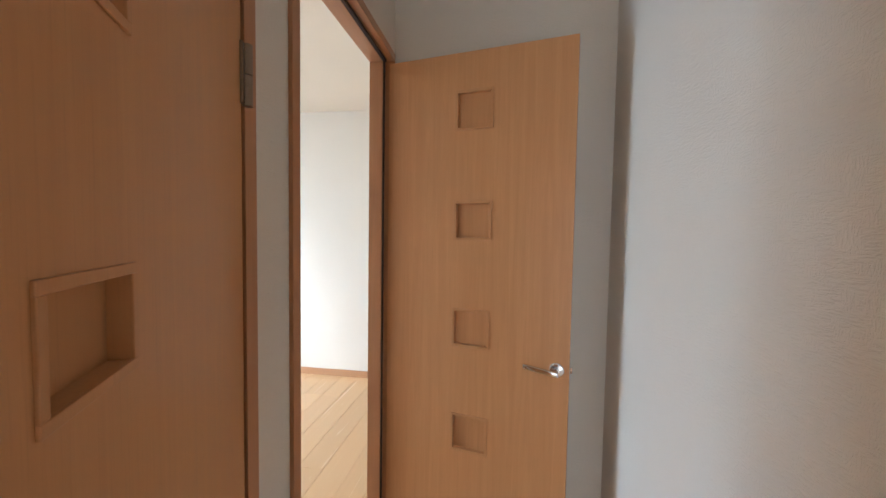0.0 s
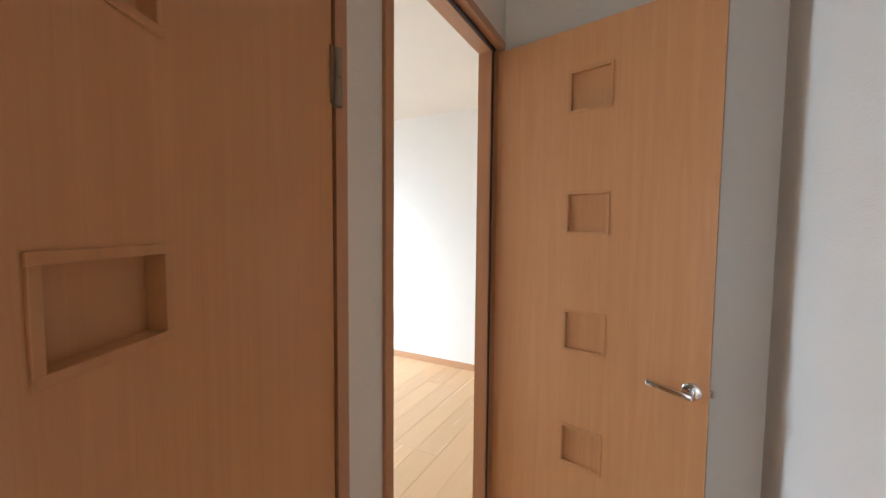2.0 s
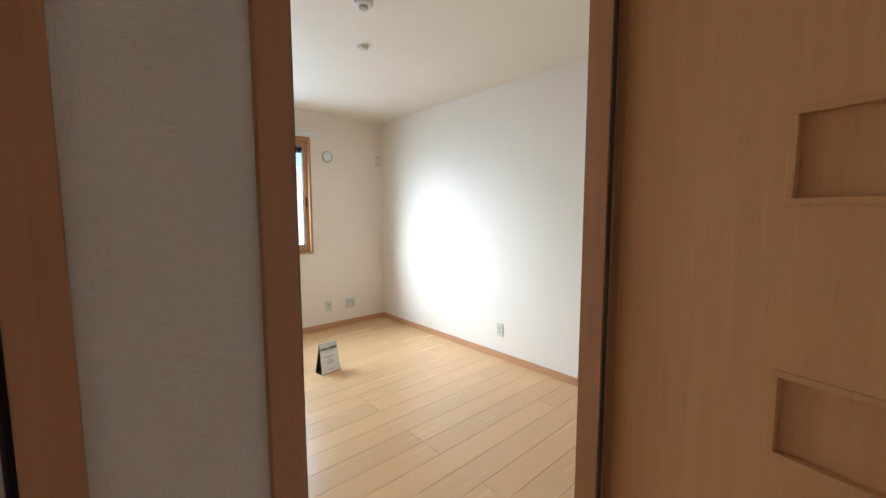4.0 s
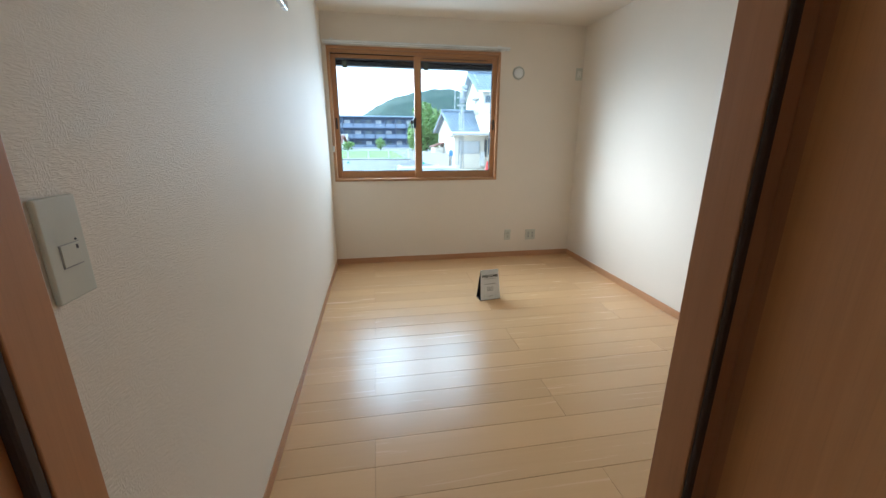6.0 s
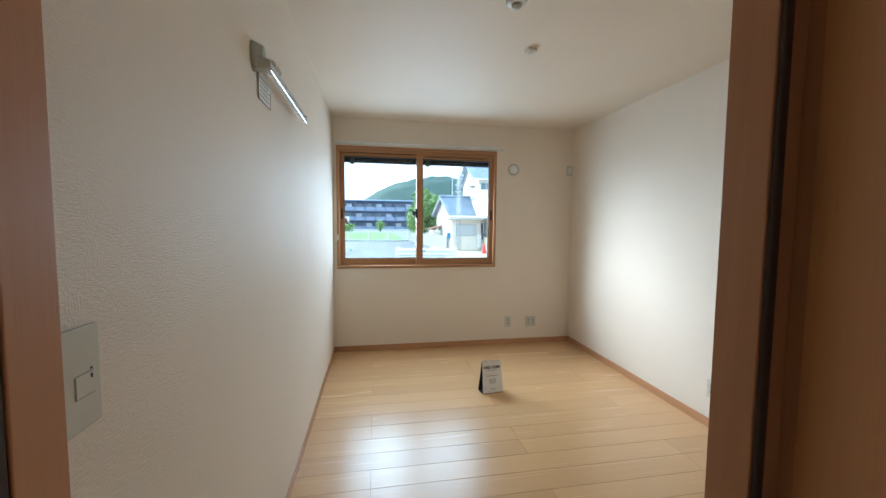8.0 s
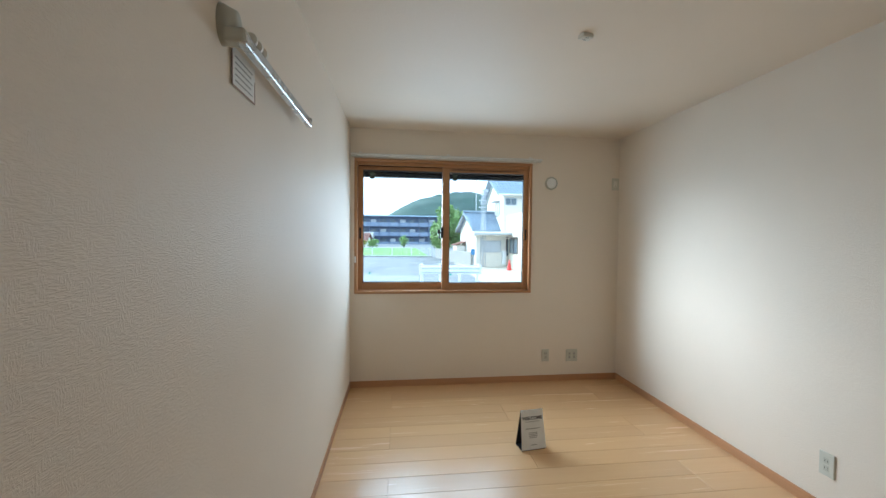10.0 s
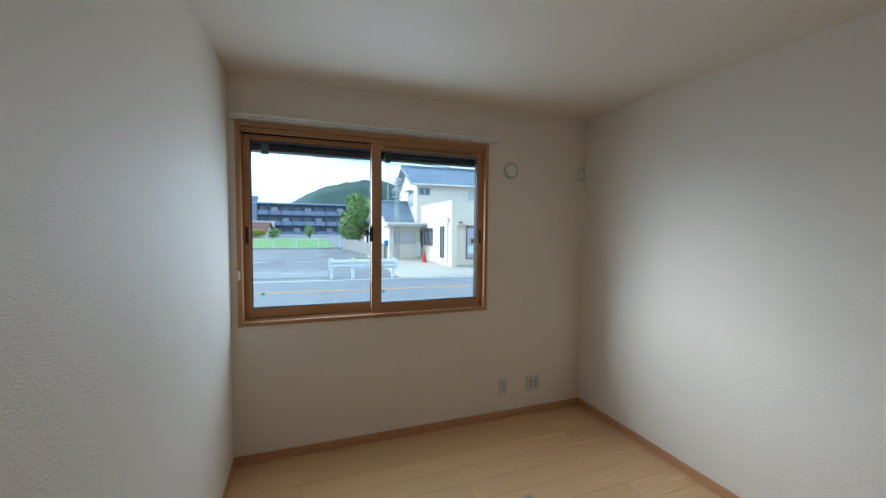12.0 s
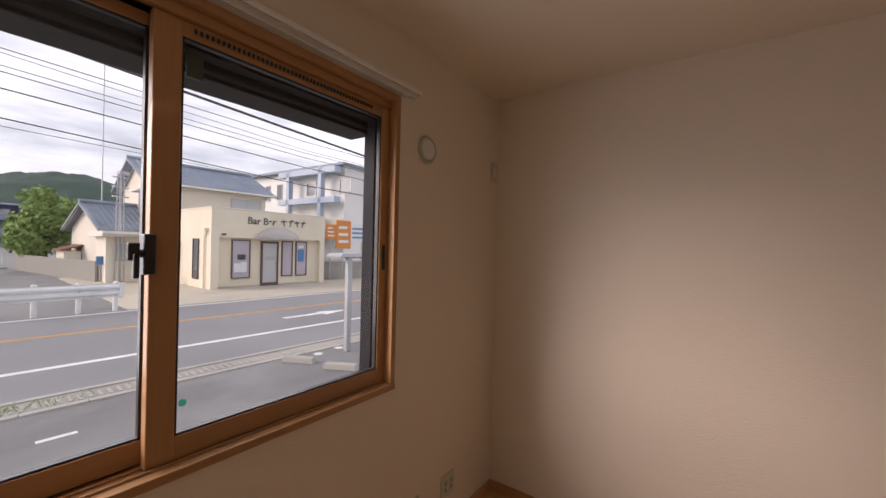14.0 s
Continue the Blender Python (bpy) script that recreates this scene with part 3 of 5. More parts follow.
def wall_plate(name, label, m, w, h, kind):
    """A cover plate; x across, z up, the front looks along -y."""
    p = thing(name, label, "socket" if kind != "switch" else "switch", m)
    part("plate", boxed(-w / 2, w / 2, -0.008, 0, -h / 2, h / 2, 0.003, 3), M_PLATE, p)
    if kind == "socket":
        for z in (-0.019, 0.019):
            part("insert", boxed(-0.013, 0.013, -0.0095, -0.008, z - 0.015, z + 0.015, 0.001), M_PLATE_G, p)
            slit = bmesh.new()
            for x in (-0.0062, 0.0062):
                block(slit, x - 0.0011, x + 0.0011, -0.0100, -0.0092, z - 0.005, z + 0.005)
            part("slit", slit, M_INK, p)
    elif kind == "double":
        for x in (-0.024, 0.024):
            part("insert", boxed(x - 0.012, x + 0.012, -0.0095, -0.008, -0.034, 0.034, 0.001), M_PLATE_G, p)
            for z in (-0.018, 0.018):
                part("outlet", lathe([(0.0075, 0.0), (0.0075, 0.003), (0.004, 0.0035)], 14, pose(x, -0.0095, z, 90, 0, 0)), M_INK_G, p)
    elif kind == "blank":
        part("cover", boxed(-0.02, 0.02, -0.011, -0.008, -0.03, 0.03, 0.0015), M_PLASTIC, p)
        part("mark", boxed(-0.004, 0.004, -0.0116, -0.0108, -0.022, -0.015), M_INK_G, p)
    else:
        part("rocker", boxed(-0.0145, 0.0205, -0.0096, -0.008, -0.025, 0.006, 0.0006), M_PLATE, p)
        part("lamp_window", boxed(0.013, 0.0165, -0.0102, -0.0094, -0.003, 0.003), M_INK, p)
        part("mark", boxed(0.0155, 0.0185, -0.0088, -0.0079, 0.009, 0.012), M_INK, p)
        for x0, x1, z0, z1 in ((-0.0160, 0.022, -0.0268, -0.0254), (-0.0160, 0.022, 0.0064, 0.0074), (-0.0162, -0.0150, -0.026, 0.007)):
            part("seam", boxed(x0, x1, -0.0086, -0.0079, z0, z1), M_INK_G, p)
    return p


wall_plate("wall_socket", "ivory double power socket above the skirting", pose(1.882, ROOM_L, 0.257), 0.070, 0.120, "socket")
wall_plate("media_socket", "wide ivory aerial and telephone socket", pose(2.153, ROOM_L, 0.251), 0.116, 0.120, "double")
wall_plate("wall_socket", "ivory double power socket low on the wall", pose(ROOM_W, 1.71, 0.263, 0, 0, -90), 0.070, 0.120, "socket")
wall_plate("blank_plate", "ivory cable cover plate near the ceiling corner", pose(2.575, ROOM_L, 1.947), 0.072, 0.118, "blank")
wall_plate("light_switch", "grey-ivory light switch plate beside the doorway", pose(0.0, 0.209, 1.125, 0, 0, 90), 0.073, 0.148, "switch")

smoke = thing("smoke_detector", "round white ceiling smoke detector", "smoke detector", pose(1.070, 1.362, ROOM_H, 180, 0, 0))
part("base", lathe([(0.052, 0.0), (0.052, 0.012), (0.046, 0.016), (0.040, 0.016)], 36), M_WHITE, smoke, "", True)
part("chamber", lathe([(0.047, 0.016), (0.047, 0.026), (0.040, 0.032), (0.024, 0.033)], 36), M_WHITE, smoke, "", True)
part("grille", lathe([(0.024, 0.033), (0.023, 0.044), (0.016, 0.049)], 24), M_PLASTIC_G, smoke, "grey vented nose", True)
part("ring", lathe([(0.0485, 0.0185), (0.0485, 0.0225)], 36), M_INK_G, smoke)
rosette = thing("ceiling_socket", "small ivory ceiling lamp socket", "ceiling socket", pose(1.345, 1.842, ROOM_H, 180, 0, 12))
part("body", boxed(-0.030, 0.030, -0.020, 0.020, 0, 0.021, 0.004, 3), M_PLASTIC, rosette)
rs = bmesh.new()
for y in (-0.010, 0.010):
    block(rs, -0.010, 0.010, y - 0.002, y + 0.002, 0.0208, 0.0218)
part("slot", rs, M_INK_G, rosette)

# indoor drying rod folded against the wall
rod = thing("drying_rod", "aluminium indoor drying rod folded against the wall", "drying rod")
RX, RZ = 0.051, 1.889
rb = bmesh.new()
block(rb, RX - 0.013, RX + 0.013, 1.045, 1.775, RZ - 0.017, RZ + 0.015, 0.007, 3)
part("bar", rb, M_ALU, rod, "brushed aluminium bar")
rb = bmesh.new()
for z in (RZ - 0.008, RZ, RZ + 0.008):
    block(rb, RX + 0.0125, RX + 0.0138, 1.055, 1.770, z, z + 0.0018)
part("groove", rb, M_INK_G, rod)
part("end_cap", boxed(RX - 0.014, RX + 0.010, 1.773, 1.787, RZ - 0.004, RZ + 0.026, 0.005, 3), M_DARK, rod, "dark end cap")
plate_bm = bmesh.new()
tube(plate_bm, (0.0, 1.065, RZ + 0.035), (0.034, 1.065, RZ + 0.035), 0.034, 0.026, 28)
for v in plate_bm.verts:
    v.co.z = RZ + 0.035 + (v.co.z - RZ - 0.035) * 1.55
    v.co.y += 0.35 * v.co.x
part("bracket", plate_bm, M_PLASTIC_G, rod, "grey-beige oval wall bracket", True)
part("pivot", boxed(0.010, RX + 0.012, 1.040, 1.085, RZ - 0.014, RZ + 0.022, 0.008, 3), M_PLASTIC_G, rod, "grey pivot housing")
for k in range(3):
    part("hook_ring", lathe([(0.010, 0.0), (0.018, 0.004), (0.018, 0.014), (0.010, 0.018)], 18, pose(RX - 0.004, 1.13 + k * 0.04, RZ + 0.028, 90, 0, 0)), M_PLASTIC, rod)
part("stay", tube(bmesh.new(), (RX - 0.011, 1.09, RZ + 0.018), (RX - 0.011, 1.77, RZ + 0.018), 0.004, None, 8), M_DARK, rod)
tag_ob = thing("instruction_tag", "printed white instruction tag fixed to the wall", "tag")
part("card", boxed(0.004, 0.0048, 1.11, 1.27, 1.795, 1.90), M_PAPER, tag_ob)
tb = bmesh.new()
for a, b, c, d in ((1.11, 1.27, 1.795, 1.7985), (1.11, 1.1135, 1.795, 1.90), (1.2665, 1.27, 1.795, 1.86)):
    block(tb, 0.0046, 0.0054, a, b, c, d)
part("border", tb, M_CARD_EDGE, tag_ob, "thin red-brown border")
tb = bmesh.new()
for k in range(5):
    block(tb, 0.0046, 0.0053, 1.13, 1.25 - 0.012 * (k % 2), 1.812 + k * 0.016, 1.8155 + k * 0.016)
part("print", tb, M_INK_G, tag_ob)

# folded welcome card on the floor
card = thing("welcome_card", "white folded welcome card standing on the floor", "sign", pose(1.343, 2.442, 0, 0, 0, 8))
tilt = pose(0, 0, 0.002, -10, 0, 0)
front = boxed(-0.088, 0.088, 0, 0.003, 0, 0.252, 0.0008)
for v in front.verts:
    v.co.x *= 1 - 0.10 * v.co.z / 0.252
front.transform(tilt)
part("front_panel", front, M_PAPER, card)
rear = boxed(-0.088, 0.088, 0, 0.003, 0, 0.252, 0.0008)
for v in rear.verts:
    v.co.x *= 1 - 0.10 * v.co.z / 0.252
rear.transform(pose(0, 0.094, 0.002, 11, 0, 0))
part("rear_panel", rear, M_DARK, card, "dark rear panel")
part("foot_edge", boxed(-0.088, 0.088, -0.001, 0.096, 0, 0.003), M_DARK, card)
face = tilt @ pose(0, -0.0006, 0, 90, 0, 0)
lettering("title", "WELCOME", 0.030, face @ pose(0, 0.198, 0), M_INK, card, 0.0008)
for z, w, hgt, mt in ((0.175, 0.105, 0.0035, M_INK_G), (0.130, 0.100, 0.005, M_INK_G), (0.104, 0.060, 0.004, M_INK_G), (0.094, 0.066, 0.004, M_INK_G), (0.084, 0.062, 0.004, M_INK_G), (0.074, 0.054, 0.004, M_INK_G), (0.028, 0.045, 0.004, M_INK_G)):
    tb = boxed(-w / 2, w / 2, -0.0008, 0.0004, z, z + hgt)
    tb.transform(tilt)
    part("print_line", tb, mt, card)


# ---- outdoors: ground, street ----
def street(x, y, z=GROUND):
    """A place in the street's own directions, turned about the house's corner."""
    return pose(0, 0, 0, 0, 0, TURN) @ Vector((x, y, z))


S = pose(0, 0, 0, 0, 0, TURN)
ground_bm = bmesh.new()
rings = [ground_bm.verts.new((x, y, GROUND)) for x, y in ((-1500, OUT), (1500, OUT), (1500, 2500), (-1500, 2500))]
ground_bm.faces.new(rings)
structure("ground", ground_bm, M_LOT, "grey asphalt ground of yard and parking lot")
structure("road", boxed(-160, 160, 9.60, 16.55, GROUND - 0.05, GROUND + 0.006), M_ASPHALT, "two-lane grey asphalt road", S)


def marking(name, x0, x1, y0, y1, mat, label, z=GROUND + 0.010):
    return structure(name, boxed(x0, x1, y0, y1, z - 0.006, z), mat, label, S)


marking("road_line", -160, 160, 10.98, 11.13, M_LINE, "solid white edge line")
marking("road_line_far", -160, 160, 16.33, 16.46, M_LINE, "solid white edge line")
marking("centre_line", -160, 160, 13.78, 13.91, M_ORANGE, "worn orange centre line")
arrow = prism([(0, -0.10), (1.15, -0.10), (1.15, -0.30), (2.1, 0.0), (1.15, 0.30), (1.15, 0.10), (0, 0.10)], 0.006, pose(0, 0, 0, 90, 0, 0))
structure("road_arrow", arrow, M_LINE, "white turn arrow painted on the road", S @ pose(5.9, 12.45, GROUND + 0.0035))
marking("parking_line", 0.86, 1.17, 8.00, 8.07, M_LINE, "short white parking dash", GROUND + 0.006)
# concrete gutter along the near edge, laid in slabs
gutter = structure("pavement", boxed(-60, 60, 8.92, 9.60, GROUND - 0.04, GROUND + 0.004), M_BLOCK, "concrete gutter along the road", S)
for y in (8.94, 9.48):
    for i in range(26):
        x = -4.0 + i * 0.6
        p = part("kerb_slab", boxed(x + 0.004, x + 0.596, y, y + 0.10, GROUND, GROUND + 0.022, 0.004, 1), M_CONC, gutter)
grid = bmesh.new()
for i in range(150):
    x = -4.0 + i * 0.1
    block(grid, x + 0.03, x + 0.07, 9.12, 9.36, GROUND + 0.002, GROUND + 0.012)
tagged(part("drain_slots", grid, M_CONC, gutter), kind="stuff")
weeds = bmesh.new()
rnd = random.Random(5)
for i in range(120):
    x, y = rnd.gauss(0.6, 0.35), 9.08 + rnd.random() * 0.3
    a, h = rnd.random() * 6.3, 0.03 + rnd.random() * 0.07
    v = [weeds.verts.new((x, y, GROUND + 0.004)), weeds.verts.new((x + 0.012, y, GROUND + 0.004)), weeds.verts.new((x + 0.05 * math.cos(a), y + 0.05 * math.sin(a), GROUND + h))]
    weeds.faces.new(v)
tagged(structure("gutter_weeds", weeds, M_GRASS, "small green weeds in the gutter", S), kind="stuff")
structure("pavement_far", boxed(3.4, 60, 16.55, 30.0, GROUND - 0.05, GROUND + 0.03, 0.01), M_CONC_W, "warm grey paved forecourt", S)
structure("apron", boxed(-60, 0.6, 17.3, 20.0, GROUND - 0.05, GROUND + 0.02, 0.008), M_APRON, "pale concrete apron of the parking lot", S)
for x, y in ((-3.9, 25.0), (-1.5, 25.0), (0.9, 25.0)):
    marking("lot_line", x, x + 1.3, y, y + 0.1, M_LINE, "short white bay line", GROUND + 0.006)
structure("field", boxed(-90, 3.6, 39.9, 72, GROUND - 0.05, GROUND + 0.12), M_GRASS, "bright green grass field")


def wheel_stop(x, y, turn):
    w = thing("wheel_stop", "pale concrete parking wheel stop", "wheel stop", pose(x, y, GROUND, 0, 0, turn), "wheel stops")
    body = prism([(-0.30, 0), (0.30, 0), (0.27, 0.10), (-0.27, 0.10)], 0.14, pose(0, -0.07, 0))
    bmesh.ops.bevel(body, geom=list(body.edges), offset=0.012, segments=2, affect="EDGES")
    part("block", body, M_CONC, w)
    for dx in (-0.16, 0.16):
        part("fixing_hole", lathe([(0.028, 0.098), (0.026, 0.102)], 14, pose(dx, 0, 0)), M_BLOCK, w)


wheel_stop(4.44, 8.36, -62)
wheel_stop(4.66, 7.52, -62)
for x, y in ((4.97, 8.55), (5.50, 8.61)):
    solo("bollard_cap", lathe([(0.085, 0.0), (0.085, 0.006), (0.05, 0.010)], 18), M_LINE, "flat white disc set in the yard", "marker", pose(x, y, GROUND), "yard markers")

# sign post at the yard's edge
post = thing("sign_post", "grey steel post with a small roofed board", "sign post", pose(5.44, 8.30, GROUND, 0, 0, TURN))
part("pole", boxed(-0.05, 0.05, -0.05, 0.05, 0, 1.82, 0.01), M_GALV, post)
roof_bm = prism([(-0.36, 0), (0.42, 0), (0.36, 0.06), (-0.30, 0.06)], 0.44, pose(0, -0.22, 1.84))
part("roof_board", roof_bm, M_GALV, post)
for i in range(5):
    part("slat", boxed(-0.32 + i * 0.16, -0.28 + i * 0.16, -0.23, 0.23, 1.81, 1.84), M_GALV, post)


# ---- guardrail ----
def guardrail():
    g = thing("guardrail", "white steel guardrail at the lot's edge", "guardrail", S @ pose(0.62, 16.75, GROUND) @ Matrix.Scale(1.12, 4))
    for x in (0.06, 0.80, 1.55, 2.25):
        part("post", tube(bmesh.new(), (x, 0.05, 0), (x, 0.05, 0.72), 0.055, None, 14), M_RAIL, g)
        part("post_cap", lathe([(0.055, 0.0), (0.05, 0.02), (0.02, 0.035)], 14, pose(x, 0.05, 0.72)), M_RAIL, g)
    wave = [(-0.012, 0.36), (-0.012, 0.40), (-0.075, 0.44), (-0.075, 0.49), (-0.022, 0.525), (-0.022, 0.555), (-0.075, 0.59), (-0.075, 0.64), (-0.012, 0.68), (-0.012, 0.70)]
    bm = bmesh.new()
    rows = [[bm.verts.new((x, y - d, z)) for y, z in wave] for x, d in ((-0.05, 0), (2.38, 0))]
    for a, b in zip(range(len(wave) - 1), range(1, len(wave))):
        bm.faces.new((rows[0][a], rows[1][a], rows[1][b], rows[0][b]))
    back_rows = [[bm.verts.new((x, y + 0.004, z)) for y, z in wave] for x in (-0.05, 2.38)]
    for a, b in zip(range(len(wave) - 1), range(1, len(wave))):
        bm.faces.new((back_rows[0][b], back_rows[1][b], back_rows[1][a], back_rows[0][a]))
    part("beam", bm, M_RAIL, g, "corrugated white beam")
    for x in (-0.05, 2.30):
        part("end_piece", boxed(x, x + 0.10, -0.085, 0.01, 0.34, 0.72, 0.012), M_RAIL, g)
    for x in (0.06, 1.55):
        part("bolt", lathe([(0.02, 0), (0.02, 0.008), (0.01, 0.014)], 8, pose(x, -0.02, 0.54, 90, 0, 0)), M_GALV, g)


guardrail()


# ---- block wall, in courses of single blocks ----
def block_wall():
    a, b = Vector((5.55, 26.4)), Vector((4.2, 38.2))
    w = thing("block_wall", "weathered grey concrete block wall", "wall", pose(a.x, a.y, GROUND, 0, 0, math.degrees(math.atan2(b.y - a.y, b.x - a.x))))
    length = (b - a).length
    part("core", boxed(0, length, -0.045, 0.045, 0, 0.93), M_BLOCK, w)
    base = mesh_of("block", boxed(0.005, 0.395, -0.055, 0.055, 0.005, 0.185, 0.006, 1), M_BLOCK)
    for c in range(5):
        n = int(length / 0.4)
        for i in range(n):
            ob = new("block", base)
            ob.parent = w
            ob.matrix_basis = pose(i * 0.4 + (0.2 if c % 2 else 0), 0, c * 0.19)
    part("coping", boxed(0, length, -0.07, 0.07, 0.95, 1.0, 0.01), M_BLOCK, w)


block_wall()


# ---- buildings ----
def gable_roof(length, depth, z0, z1, over=0.45, thick=0.12):
    """Tiled gable roof, the ridge along x, over a house of that length and depth (y from 0)."""
    bm = bmesh.new()
    mid, slope = depth / 2, (z1 - z0) / (depth / 2)
    for side in (0, 1):
        n = 9
        for k in range(n):
            a, b = k / n, (k + 1) / n
            ya, yb = -over + a * (mid + over), -over + b * (mid + over)
            za, zb = z0 + slope * ya, z0 + slope * yb
            if side:
                ya, yb = depth - ya, depth - yb
            step = 0.035
            q = [bm.verts.new(v) for v in ((-over, ya, za + step), (length + over, ya, za + step), (length + over, yb, zb), (-over, yb, zb),
                                           (-over, ya, za - thick), (length + over, ya, za - thick), (length + over, yb, zb - thick), (-over, yb, zb - thick))]
            for f in ((0, 1, 2, 3), (7, 6, 5, 4), (0, 4, 5, 1), (3, 2, 6, 7), (0, 3, 7, 4), (1, 5, 6, 2)):
                bm.faces.new([q[i] for i in f])
    bmesh.ops.recalc_face_normals(bm, faces=bm.faces)
    return bm


def tile_ribs(length, depth, z0, z1, over=0.45):
    bm = bmesh.new()
    mid, slope = depth / 2, (z1 - z0) / (depth / 2)
    x = -over + 0.1
    while x < length + over:
        for s in (0, 1):
            y0, y1 = -over, mid
            a = Vector((x, y0 if not s else depth - y0, z0 + slope * y0 + 0.03))
            b = Vector((x, y1 if not s else depth - y1, z0 + slope * y1 + 0.03))
            tube(bm, a, b, 0.035, None, 5, False)
        x += 0.28
    tube(bm, (-over, mid, z1 + 0.08), (length + over, mid, z1 + 0.08), 0.12, None, 8)
    return bm


def house_window(parent, x0, x1, z0, z1, y=0.0, glass=None, m=None, mullions=1, frame_mat=None):
    """A framed window on the face y, looking along -y; m turns it onto another face."""
    fm = frame_mat or M_GALV
    def placed(bm):
        if m is not None:
            bm.transform(m)
        return bm
    w = part("window", placed(boxed(x0, x1, y - 0.03, y - 0.005, z0, z1)), glass or M_HWIN, parent)
    t = 0.05
    for q in ((x0 - t, x1 + t, z1, z1 + t), (x0 - t, x1 + t, z0 - t, z0), (x0 - t, x0, z0, z1), (x1, x1 + t, z0, z1)):
        part("frame", placed(boxed(q[0], q[1], y - 0.06, y - 0.002, q[2], q[3])), fm, w)
    for k in range(mullions):
        x = x0 + (x1 - x0) * (k + 1) / (mullions + 1)
        part("mullion", placed(boxed(x - 0.022, x + 0.022, y - 0.055, y - 0.002, z0, z1)), fm, w)
    return w


def hollow(length, depth, height, gable=0.0):
    """House walls as one body; with a gable the end walls rise to a peak."""
    bm = bmesh.new()
    block(bm, 0, length, 0, depth, 0, height)
    if gable:
        for x in (0.0, length - 0.02):
            bm2 = [bm.verts.new(v) for v in ((x, 0, height), (x, depth, height), (x, depth / 2, height + gable), (x + 0.02, 0, height), (x + 0.02, depth, height), (x + 0.02, depth / 2, height + gable))]
            for f in ((0, 1, 2), (5, 4, 3), (0, 3, 4, 1), (1, 4, 5, 2), (2, 5, 3, 0)):
                bm.faces.new([bm2[i] for i in f])
        bmesh.ops.recalc_face_normals(bm, faces=bm.faces)
    return bm


LEFT = pose(0, 0, 0, 0, 0, -90)          # turns a front face onto the left end wall (x = 0)


def left_face(depth):
    return Matrix.Translation((0, depth, 0)) @ LEFT


